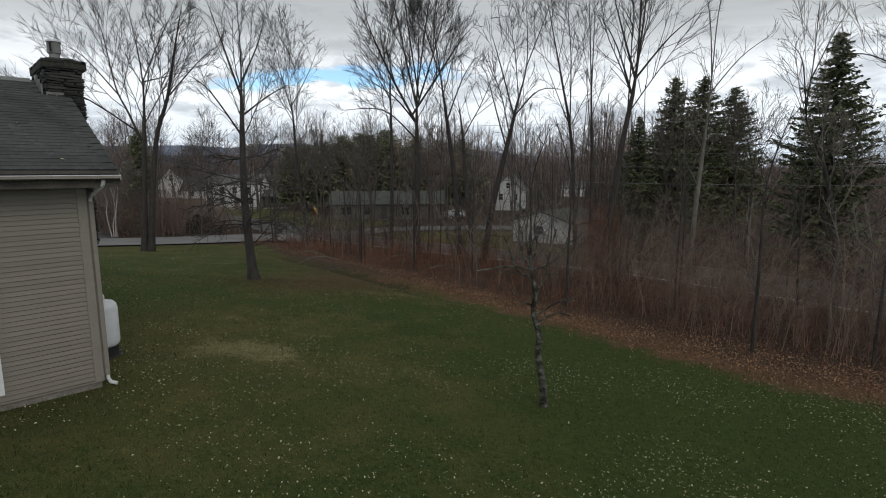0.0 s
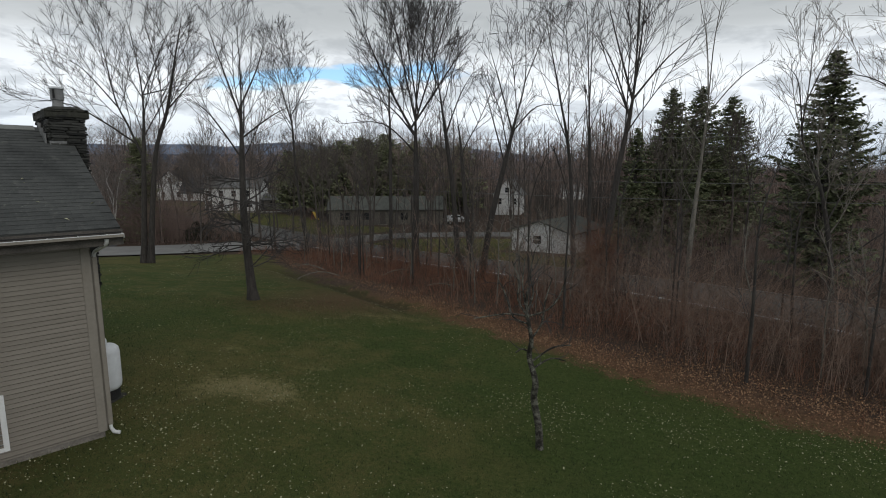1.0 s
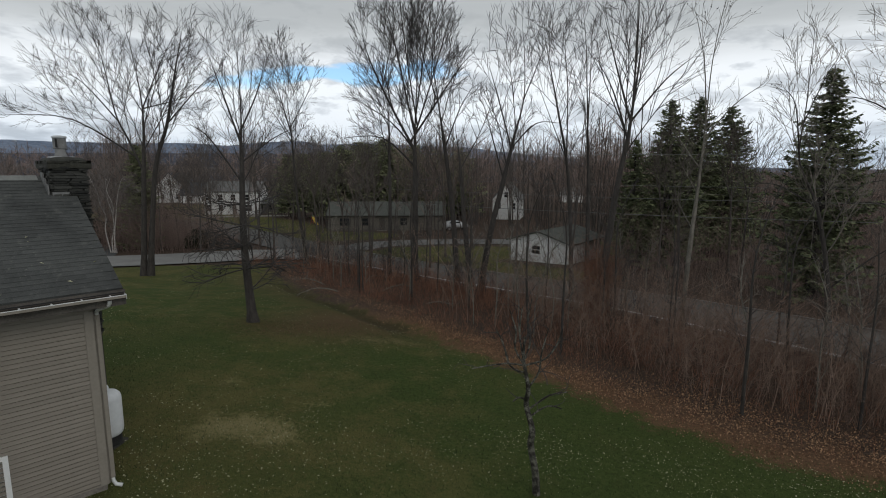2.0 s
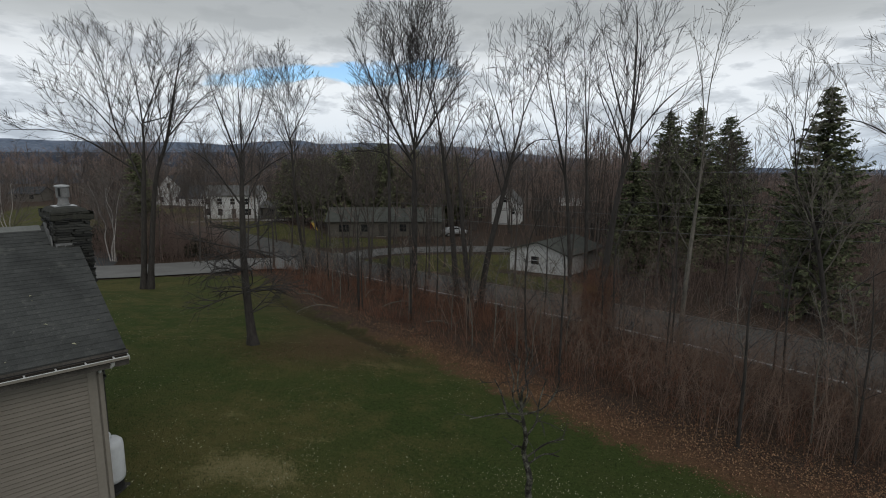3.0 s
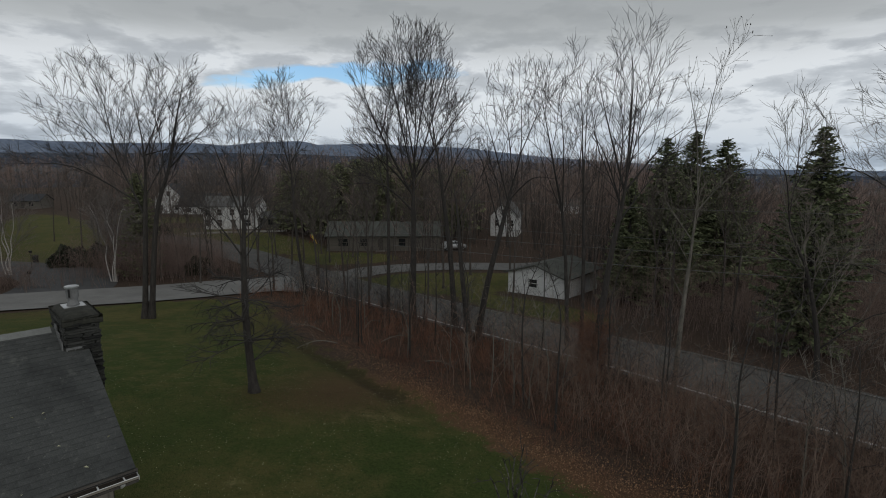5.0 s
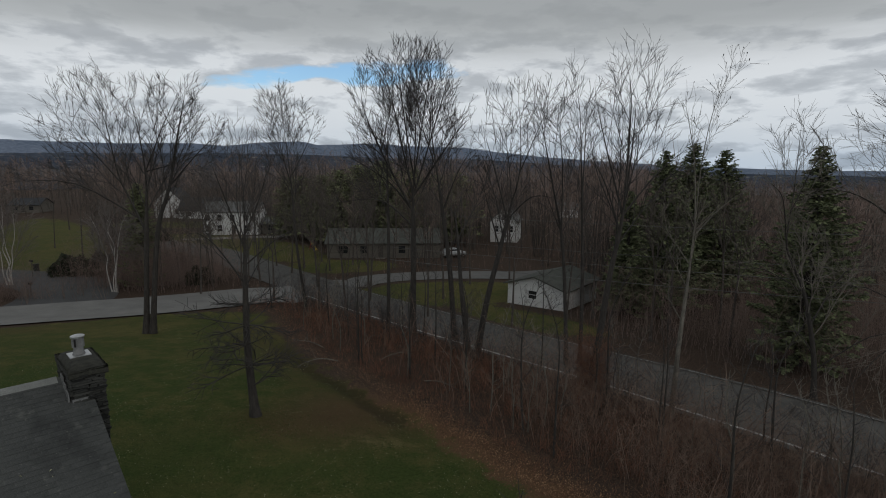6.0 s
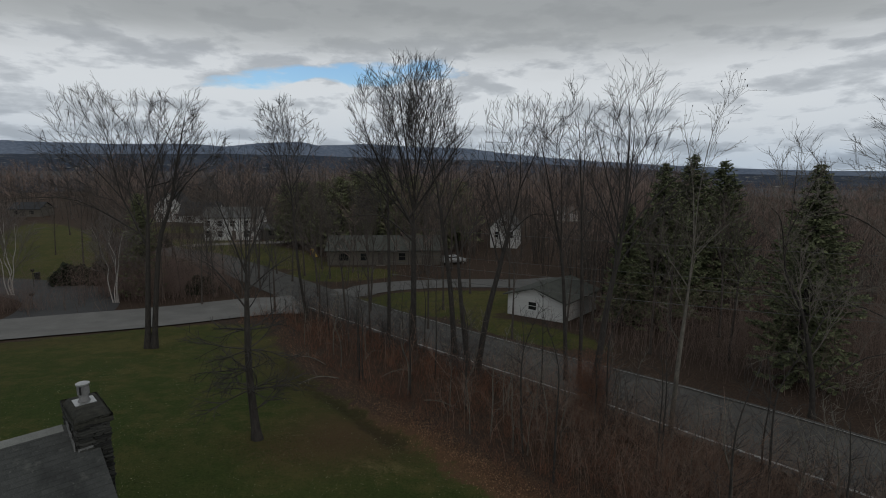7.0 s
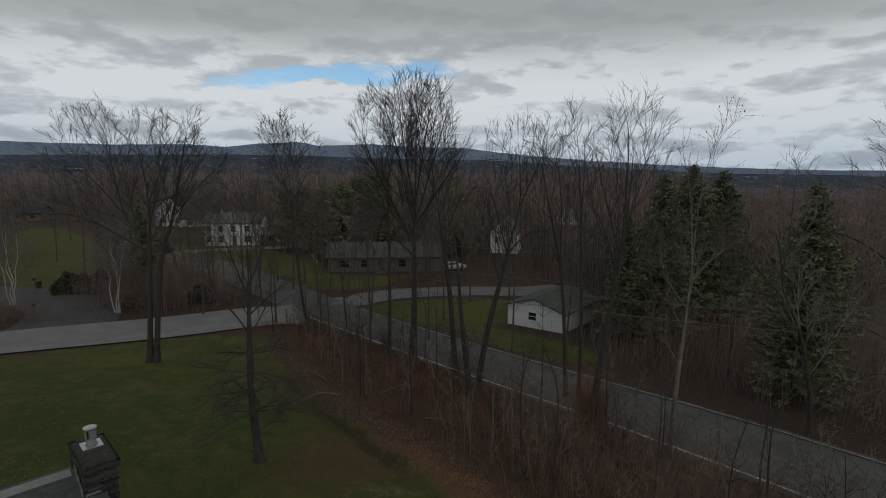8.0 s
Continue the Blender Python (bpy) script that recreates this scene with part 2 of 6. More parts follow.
def ground_material():
    """Lawn, leaf litter and woodland floor, told apart by the plan's own fields."""
    m = bpy.data.materials.new("lawn_and_leaf_litter")
    m.use_nodes = True
    N, L = m.node_tree.nodes, m.node_tree.links
    b = N["Principled BSDF"]
    b.inputs["Roughness"].default_value, b.inputs["Specular IOR Level"].default_value = 0.95, 0.1
    tc = N.new("ShaderNodeTexCoord")

    def noise_at(scale, detail=5, rough=0.6):
        n = N.new("ShaderNodeTexNoise")
        n.inputs["Scale"].default_value, n.inputs["Detail"].default_value, n.inputs["Roughness"].default_value = scale, detail, rough
        L.new(tc.outputs["Object"], n.inputs["Vector"])
        return n.outputs["Fac"]

    def calc(op, a, c=None, clamp=False):
        n = N.new("ShaderNodeMath")
        n.operation, n.use_clamp = op, clamp
        for i, v in enumerate((a, c)):
            if v is None:
                continue
            if isinstance(v, (int, float)):
                n.inputs[i].default_value = v
            else:
                L.new(v, n.inputs[i])
        return n.outputs[0]

    def mixed(fac, a, c):
        n = N.new("ShaderNodeMix")
        n.data_type = "RGBA"
        for sock, v in ((n.inputs["Factor"], fac), (n.inputs[6], a), (n.inputs[7], c)):
            if isinstance(v, tuple):
                sock.default_value = (*v, 1)
            elif isinstance(v, (int, float)):
                sock.default_value = v
            else:
                L.new(v, sock)
        return n.outputs[2]

    def field(name):
        n = N.new("ShaderNodeAttribute")
        n.attribute_name = name
        return n.outputs["Fac"]

    broad, mid, fine, grain = noise_at(0.16, 4), noise_at(0.9, 5), noise_at(9, 5, 0.7), noise_at(45, 3, 0.7)
    green = mixed(calc("MULTIPLY", calc("SUBTRACT", calc("ADD", calc("MULTIPLY", fine, 0.45), calc("MULTIPLY", grain, 0.55)), 0.36), 3.6, True), (0.021, 0.0355, 0.009), (0.083, 0.114, 0.031))
    olive = mixed(calc("MULTIPLY", calc("SUBTRACT", grain, 0.3), 2.2, True), (0.048, 0.046, 0.015), (0.195, 0.178, 0.066))
    straw = mixed(calc("MULTIPLY", calc("SUBTRACT", grain, 0.3), 2.2, True), (0.12, 0.102, 0.042), (0.34, 0.295, 0.145))
    thatch = calc("MULTIPLY", calc("SUBTRACT", calc("ADD", calc("MULTIPLY", broad, 0.40), calc("ADD", calc("MULTIPLY", mid, 0.36), calc("MULTIPLY", fine, 0.24))), 0.457), 9.0, True)
    dry = calc("ADD", calc("MULTIPLY", thatch, calc("SUBTRACT", 0.78, calc("MULTIPLY", field("lush"), 0.66))), calc("MULTIPLY", field("dry"), 0.55), True)
    lawn = mixed(dry, green, olive)
    thin_turf = calc("MULTIPLY", calc("SUBTRACT", calc("ADD", calc("MULTIPLY", noise_at(1.7, 6, 0.7), 0.6), calc("MULTIPLY", fine, 0.4)), 0.5), 4.0, True)
    lawn = mixed(calc("MULTIPLY", thin_turf, 0.5), lawn, mixed(grain, (0.022, 0.022, 0.010), (0.07, 0.058, 0.027)))
    bare = calc("MULTIPLY", calc("SUBTRACT", calc("ADD", calc("MULTIPLY", field("worn"), 0.95), calc("ADD", calc("MULTIPLY", mid, 2.0), calc("MULTIPLY", fine, 1.6))), 2.06), 1.6, True)
    lawn = mixed(bare, lawn, straw)
    fallen = calc("MULTIPLY", calc("ADD", field("leafy"), calc("MULTIPLY", calc("SUBTRACT", fine, 0.55), 1.2)), 0.8, True)
    lawn = mixed(fallen, lawn, mixed(grain, (0.045, 0.028, 0.016), (0.15, 0.095, 0.055)))
    soil = calc("MULTIPLY", calc("SUBTRACT", calc("ADD", field("ditch"), calc("MULTIPLY", calc("SUBTRACT", mid, 0.5), 1.6)), 0.42), 2.2, True)
    lawn = mixed(calc("MULTIPLY", soil, 0.62), lawn, mixed(fine, (0.018, 0.014, 0.009), (0.062, 0.048, 0.028)))
    litter = mixed(calc("MULTIPLY", calc("SUBTRACT", calc("ADD", calc("MULTIPLY", grain, 0.6), calc("MULTIPLY", fine, 0.4)), 0.35), 3.2, True),
                   (0.068, 0.038, 0.023), (0.23, 0.135, 0.078))
    floor = mixed(calc("MULTIPLY", calc("SUBTRACT", fine, 0.3), 2.2, True), (0.035, 0.024, 0.018), (0.125, 0.088, 0.067))
    waver = calc("ADD", calc("MULTIPLY", calc("SUBTRACT", mid, 0.5), 3.4), calc("MULTIPLY", calc("SUBTRACT", fine, 0.5), 2.4))
    edge = calc("ADD", field("lawn"), waver)
    off = mixed(calc("MULTIPLY", calc("ADD", calc("ADD", field("drift"), waver), 2.3), 0.55, True), floor, litter)
    grass = calc("MULTIPLY", edge, 1.6, True)
    col = mixed(grass, off, lawn)
    L.new(col, b.inputs["Base Color"])
    bp = N.new("ShaderNodeBump")
    bp.inputs["Strength"].default_value, bp.inputs["Distance"].default_value = 0.8, 0.04
    L.new(calc("ADD", fine, grain), bp.inputs["Height"])
    L.new(bp.outputs[0], b.inputs["Normal"])
    return m


GROUND = ground_material()


def glass_material():
    m = bpy.data.materials.new("window_glass")
    m.use_nodes = True
    b = m.node_tree.nodes["Principled BSDF"]
    b.inputs["Base Color"].default_value = (0.9, 0.95, 1.0, 1)
    b.inputs["Roughness"].default_value, b.inputs["Transmission Weight"].default_value, b.inputs["IOR"].default_value = 0.02, 1.0, 1.45
    return m


GLASS = glass_material()


# ---- mesh helpers ----
def mesh_np(name, verts, faces, smooth=False):
    """A mesh from arrays of vertices and of faces that all have the same number of corners."""
    me = bpy.data.meshes.new(name)
    verts, faces = np.asarray(verts, np.float32), np.asarray(faces, np.int32)
    k = faces.shape[1]
    me.vertices.add(len(verts))
    me.vertices.foreach_set("co", verts.ravel())
    me.loops.add(faces.size)
    me.loops.foreach_set("vertex_index", faces.ravel())
    me.polygons.add(len(faces))
    me.polygons.foreach_set("loop_start", np.arange(len(faces), dtype=np.int32) * k)
    me.update(calc_edges=True)
    if smooth:
        me.polygons.foreach_set("use_smooth", np.ones(len(faces), bool))
    return me


def put(name, me, mat, parent=None, label=""):
    ob = new(name, me)
    me.materials.append(mat)
    if parent:
        ob.parent = parent
    if label:
        ob["label"] = label
    return ob


def part(name, bm, mat, parent=None, label="", smooth=False):
    me = bpy.data.meshes.new(name)
    bm.to_mesh(me)
    bm.free()
    if smooth:
        for p in me.polygons:
            p.use_smooth = True
    return put(name, me, mat, parent, label)


def tube_arrays(P, R, sides):
    """Rings for M polylines of n nodes: P (M, n, 3), R (M, n). Gives vertices and quads."""
    P, R = np.asarray(P, float), np.asarray(R, float)
    M, n, _ = P.shape
    T = np.empty_like(P)
    T[:, 1:-1] = P[:, 2:] - P[:, :-2]
    T[:, 0], T[:, -1] = P[:, 1] - P[:, 0], P[:, -1] - P[:, -2]
    T /= np.linalg.norm(T, axis=2, keepdims=True) + 1e-9
    ref = np.array([0.31, 0.94, 0.12])
    U = np.cross(T, ref)
    U /= np.linalg.norm(U, axis=2, keepdims=True) + 1e-9
    V = np.cross(T, U)
    a = np.arange(sides) * 2 * np.pi / sides
    ring = U[:, :, None] * np.cos(a)[:, None] + V[:, :, None] * np.sin(a)[:, None]
    verts = (P[:, :, None] + ring * R[:, :, None, None]).reshape(-1, 3)
    base = (np.arange(M * n).reshape(M, n)[:, :-1] * sides).reshape(-1, 1)
    i, j = np.arange(sides), (np.arange(sides) + 1) % sides
    faces = np.stack([base + i, base + j, base + sides + j, base + sides + i], -1).reshape(-1, 4)
    return verts, faces


def tubes_mesh(name, polys, sides):
    """Polylines of any lengths, [(points, radii)], as one mesh of tubes."""
    groups = {}
    for p, r in polys:
        groups.setdefault(len(p), []).append((p, r))
    V, F, off = [], [], 0
    for items in groups.values():
        v, f = tube_arrays([p for p, _ in items], [r for _, r in items], sides)
        V.append(v)
        F.append(f + off)
        off += len(v)
    return mesh_np(name, np.concatenate(V), np.concatenate(F), True)


def box(bm, lo, hi, bevel=0.0):
    r = bmesh.ops.create_cube(bm, size=1)
    lo, hi = Vector(lo), Vector(hi)
    for v in r["verts"]:
        v.co = Vector((lo[i] + (v.co[i] + 0.5) * (hi[i] - lo[i]) for i in range(3)))
    if bevel:
        bmesh.ops.bevel(bm, geom=list({e for v in r["verts"] for e in v.link_edges}), offset=bevel, segments=2, affect="EDGES")


def boxed(lo, hi, bevel=0.0):
    bm = bmesh.new()
    box(bm, lo, hi, bevel)
    return bm


def lathe(profile, segments=28):
    """A turned body from (radius, height) pairs."""
    bm = bmesh.new()
    rings = []
    for r, z in profile:
        rings.append([bm.verts.new((r * math.cos(a), r * math.sin(a), z)) for a in (2 * math.pi * k / segments for k in range(segments))])
    for a, b in zip(rings, rings[1:]):
        for k in range(segments):
            bm.faces.new((a[k], a[(k + 1) % segments], b[(k + 1) % segments], b[k]))
    bm.faces.new(rings[-1])
    bm.faces.new(rings[0][::-1])
    return bm


def extrude_profile(points, x0, x1):
    """A closed (y, z) profile drawn along x."""
    bm = bmesh.new()
    a = [bm.verts.new((x0, y, z)) for y, z in points]
    b = [bm.verts.new((x1, y, z)) for y, z in points]
    for k in range(len(points)):
        j = (k + 1) % len(points)
        bm.faces.new((a[k], a[j], b[j], b[k]))
    bm.faces.new(a[::-1])
    bm.faces.new(b)
    bmesh.ops.recalc_face_normals(bm, faces=bm.faces)
    return bm


# ---- lie of the land ----
LAWN_EDGE = [(34.0, 0.5), (20.0, 8.0), (11.2, 12.5), (8.4, 14.0), (5.8, 16.2), (2.4, 20.0), (-2.5, 26.5), (-8.0, 33.2), (-13.0, 41.5), (-16.5, 49.5), (-22.0, 50.2), (-28.0, 47.4), (-36.5, 41.6), (-75.0, 18.0)]
ROAD_MID = [(59.7, -14.4), (35.7, 8.8), (20.2, 24.1), (11.8, 32.5), (3.9, 41.2), (-4.7, 51.2), (-12.3, 60.0), (-19.0, 68.5), (-26.0, 77.0), (-35.0, 87.5), (-45.0, 97.5), (-62.0, 108.0)]
SIDE_MID = [(-110.0, 4.0), (-70.0, 27.4), (-40.0, 46.0), (-30.0, 51.6), (-22.0, 57.0), (-16.2, 59.8)]
LANE_MID = [(-14.5, 64.0), (-7.0, 70.0), (0.0, 72.2), (6.0, 72.6), (12.0, 72.4), (18.0, 74.5)]


def dist_line(x, y, pts):
    """Distance to a polyline, and the sign of the side."""
    best, sign = np.full(np.shape(x), 1e9), np.ones(np.shape(x))
    for (ax, ay), (bx, by) in zip(pts, pts[1:]):
        dx, dy = bx - ax, by - ay
        k = np.clip(((x - ax) * dx + (y - ay) * dy) / (dx * dx + dy * dy), 0, 1)
        d = np.hypot(x - ax - k * dx, y - ay - k * dy)
        s = np.sign(dx * (y - ay) - dy * (x - ax))
        near = d < best
        best, sign = np.where(near, d, best), np.where(near, s, sign)
    return best, sign


def smooth(a, b, v):
    k = np.clip((v - a) / (b - a), 0, 1)
    return k * k * (3 - 2 * k)


def land(x, y):
    """Height of the ground before the road beds are cut."""
    x, y = np.asarray(x, float), np.asarray(y, float)
    yy = np.clip(y, 0, None)
    u = 0.13 * np.exp(-(yy - 9.5) / 20) * (np.clip(x, -30, 40) + 6.4) + 0.08 * (np.clip(y, -25, 200) - 9.5)
    z = -2.6 * np.tanh(u / 2.6) - 1.8 * np.tanh(np.clip(y - 30, 0, None) / 35)
    r = np.hypot(x, y)
    z = z - 70 * smooth(520, 1900, r + 260 * smooth(0.1, 0.5, x / (abs(y) + 1)))
    return z


def height(x, y):
    """Height of the ground: the land, levelled a little along the roads."""
    z = land(x, y)
    d, _ = dist_line(x, y, ROAD_MID)
    z = z - 0.12 * (1 - smooth(3.2, 4.6, d)) - 0.25 * np.exp(-((d - 5.6) / 1.0) ** 2)
    h, _ = dist_line(x, y, [(-6.2, 9.6), (-10.5, 5.4)])
    near = np.exp(-(h / 1.6) ** 2)
    z = z * (1 - near) + 0.01 * near
    e, s = dist_line(x, y, LAWN_EDGE)
    z = z - 0.36 * np.exp(-((e * s - 0.9) / 0.75) ** 2) * smooth(19, 26, y) * (1 - smooth(36, 43, y))
    return z


def at(x, y):
    return float(height(np.array(x), np.array(y)))


def in_lawn(x, y):
    """Metres inside (+) or outside (-) the lawn."""
    d, s = dist_line(x, y, LAWN_EDGE)
    return d * s


def spread(n, reach, near):
    u = np.linspace(-1, 1, n)
    k = math.asinh(reach / near)
    return near * np.sinh(u * k)


def yards(x, y):
    """Other mown grass: verges, the garage's lawn, the gardens over the road."""
    def blob(cx, cy, rx, ry, turn=0.0):
        c, s = math.cos(turn), math.sin(turn)
        dx, dy = x - cx, y - cy
        return 1 - np.hypot((dx * c + dy * s) / rx, (-dx * s + dy * c) / ry)
    d, s = dist_line(x, y, ROAD_MID)
    return np.maximum.reduce([blob(2, 61, 14, 7, 0.1) * 8, blob(8, 48, 9, 3.0, -0.8) * 5, blob(-84, 112, 58, 9.5, 2.24) * 8, blob(-42, 103, 27, 11, 2.45) * 8,
                              blob(-15, 80, 9, 6) * 8, blob(-28, 94, 14, 5, 2.3) * 8, blob(-68, 140, 22, 8) * 8])


xs = spread(320, 4800, 9.0) + 0.0
ys = spread(320, 4800, 9.0) + 18.0
GX, GY = np.meshgrid(xs, ys)
GZ = height(GX, GY)
idx = np.arange(GX.size).reshape(GX.shape)
quads = np.stack([idx[:-1, :-1], idx[:-1, 1:], idx[1:, 1:], idx[1:, :-1]], -1).reshape(-1, 4)
gmesh = mesh_np("ground", np.stack([GX, GY, GZ], -1).reshape(-1, 3), quads, True)
inside = np.clip(np.maximum(in_lawn(GX, GY), yards(GX, GY)), -8, 8)
worn = np.maximum.reduce([1.1 - np.hypot((GX + 4.9) / 1.9, (GY - 12.7) / 1.25), 0.8 - np.hypot((GX + 1.5) / 0.35, (GY - 9.2) / 0.3),
                          0.85 - np.hypot((GX + 3.3) / 0.9, (GY - 14.6) / 0.4), 0.9 - np.hypot((GX + 6.6) / 0.6, (GY - 15.8) / 0.5), 0.7 - np.hypot((GX + 2.9) / 3.0, (GY - 22.0) / 1.6)])
dry = np.clip(1.3 - np.hypot((GX + 6.0) / 5.0, (GY - 11.5) / 5.5), 0, 1) + np.clip(1.1 - np.hypot((GX + 5.5) / 4.5, (GY - 23.0) / 5.0), 0, 1) + 0.45 * smooth(28, 40, GY) + 0.4 * smooth(50, 60, GY)
lush = np.clip(smooth(-1.0, 3.5, GX) * (1 - smooth(15, 24, GY)) + 1.0 * np.clip(1 - np.hypot((GX + 10.5) / 4.0, (GY - 19.0) / 7.0), 0, 1), 0, 1)
ditch = np.exp(-((in_lawn(GX, GY) - 0.9) / 0.9) ** 2) * smooth(20, 26, GY) * (1 - smooth(35, 43, GY))
leafy = np.clip(1.0 - np.hypot((GX + 5.4) / 5.2, (GY - 24.0) / 4.2), 0, 1) * 0.9 + 0.5 * np.exp(-((in_lawn(GX, GY) - 2.0) / 2.2) ** 2) * smooth(18, 26, GY) * (1 - smooth(40, 48, GY)) + 0.25 * np.clip(1 - np.hypot((GX + 8.0) / 4.0, (GY - 8.0) / 4.5), 0, 1)
for key, values in (("leafy", leafy), ("ditch", ditch), ("lush", lush), ("lawn", inside), ("drift", np.clip(in_lawn(GX, GY) - 3.0 * smooth(22, 34, GY), -8, 8)), ("worn", np.clip(worn, -1, 1)), ("dry", np.clip(dry, 0, 1))):
    gmesh.attributes.new(key, "FLOAT", "POINT").data.foreach_set("value", values.astype(np.float32).ravel())
tagged(put("ground", gmesh, GROUND), "mown green lawn running into brown woodland floor", "ground", kind="structure")


def ribbon(name, mid, width, mat, lift=0.03, offset=0.0, step=1.0, thick=0.0):
    """A strip that follows a line over the ground."""
    pts = [Vector((*p, 0)) for p in mid]
    fine = []
    for i in range(len(pts) - 1):
        p = [pts[max(i - 1, 0)], pts[i], pts[i + 1], pts[min(i + 2, len(pts) - 1)]]
        n = max(2, int((pts[i + 1] - pts[i]).length / step))
        for k in range(n):
            t = k / n
            fine.append(0.5 * (2 * p[1] + (p[2] - p[0]) * t + (2 * p[0] - 5 * p[1] + 4 * p[2] - p[3]) * t * t + (3 * p[1] - p[0] - 3 * p[2] + p[3]) * t ** 3))
    fine.append(pts[-1])
    cols = 7 if width > 1 else 2
    verts = []
    for i, p in enumerate(fine):
        d = (fine[min(i + 1, len(fine) - 1)] - fine[max(i - 1, 0)]).normalized()
        side = Vector((d.y, -d.x, 0))
        level = at(p.x, p.y)
        for k in range(cols):
            w = (k / (cols - 1) - 0.5)
            q = p + side * (offset + width * w)
            verts.append((q.x, q.y, 0.0 + max(at(q.x, q.y), level - 0.12) + lift - 0.05 * abs(offset / 3.2 + w if width < 1 else 2 * w)))
    faces = [(i * cols + k, i * cols + k + 1, (i + 1) * cols + k + 1, (i + 1) * cols + k) for i in range(len(fine) - 1) for k in range(cols - 1)]
    return put(name, mesh_np(name, verts, faces, True), mat)


tagged(ribbon("road", ROAD_MID, 7.4, ASPHALT, 0.14), "grey worn asphalt road behind the thicket", "road", kind="structure")
for side, wide in ((-1, 0.10), (1, 0.16)):
    tagged(ribbon("road_line", ROAD_MID[:7], wide, ROADLINE, 0.23, side * 3.25), "worn white edge line on the road", "road marking", "white road lines", "structure")
tagged(ribbon("side_road", SIDE_MID, 9.6, ASPHALT_PALE, 0.17), "pale grey side road past the lawn", "road", kind="structure")
tagged(ribbon("lane", LANE_MID, 6.0, LANE_GREY, 0.12), "grey lane on the far side of the road", "road", kind="structure")


# ---- trees ----
def catmull(pts, per=4):
    pts = [np.array(p, float) for p in pts]
    out = []
    for i in range(len(pts) - 1):
        p0, p1, p2, p3 = pts[max(i - 1, 0)], pts[i], pts[i + 1], pts[min(i + 2, len(pts) - 1)]
        for k in range(per):
            t = k / per
            out.append(0.5 * (2 * p1 + (p2 - p0) * t + (2 * p0 - 5 * p1 + 4 * p2 - p3) * t * t + (3 * p1 - p0 - 3 * p2 + p3) * t ** 3))
    out.append(pts[-1])
    return np.array(out)


def unit(v):
    return v / (np.linalg.norm(v) + 1e-9)


def sprout(rng, out, p, d, length, r, level, top, up, kink, thin=0.0042):
    """One branch and, down to the level top, its side branches."""
    n = (5, 4, 2, 1)[min(level, 3)] if level < top or top == 3 else 2
    pts, step = [p], length / n
    bend = rng.normal(0, kink, 3) + np.array([0, 0, up])
    for k in range(n):
        d = unit(d + bend + rng.normal(0, kink * 0.55, 3))
        p = p + d * step
        pts.append(p)
    rad = r * np.linspace(1, 0.4, n + 1)
    out.append((np.array(pts), np.maximum(rad, thin)))
    if level >= top or length < 0.4:
        return
    kids = max(2, int(length * (3.1 if level == 1 else 3.5) + rng.random()))
    for k in range(kids):
        f = 0.3 + 0.7 * (k + rng.random()) / kids
        i = min(int(f * n), n - 1)
        q = pts[i] + (pts[i + 1] - pts[i]) * (f * n - i)
        axis = unit(pts[i + 1] - pts[i])
        side = unit(np.cross(axis, rng.normal(0, 1, 3)))
        a = rng.uniform(0.36, 0.9)
        sprout(rng, out, q, axis * math.cos(a) + side * math.sin(a), length * rng.uniform(0.38, 0.66) * (1.2 - 0.5 * f), max(r * 0.5, thin), level + 1, top, up * 0.75, kink * 1.1, thin)


def grow(rng, p, d, length, n, up, kink):
    """The run of one branch that sweeps towards the light."""
    pts, step = [p], length / n
    for k in range(n):
        d = unit(d + np.array([0, 0, up]) + rng.normal(0, kink, 3))
        p = p + d * step
        pts.append(p)
    return np.array(pts)


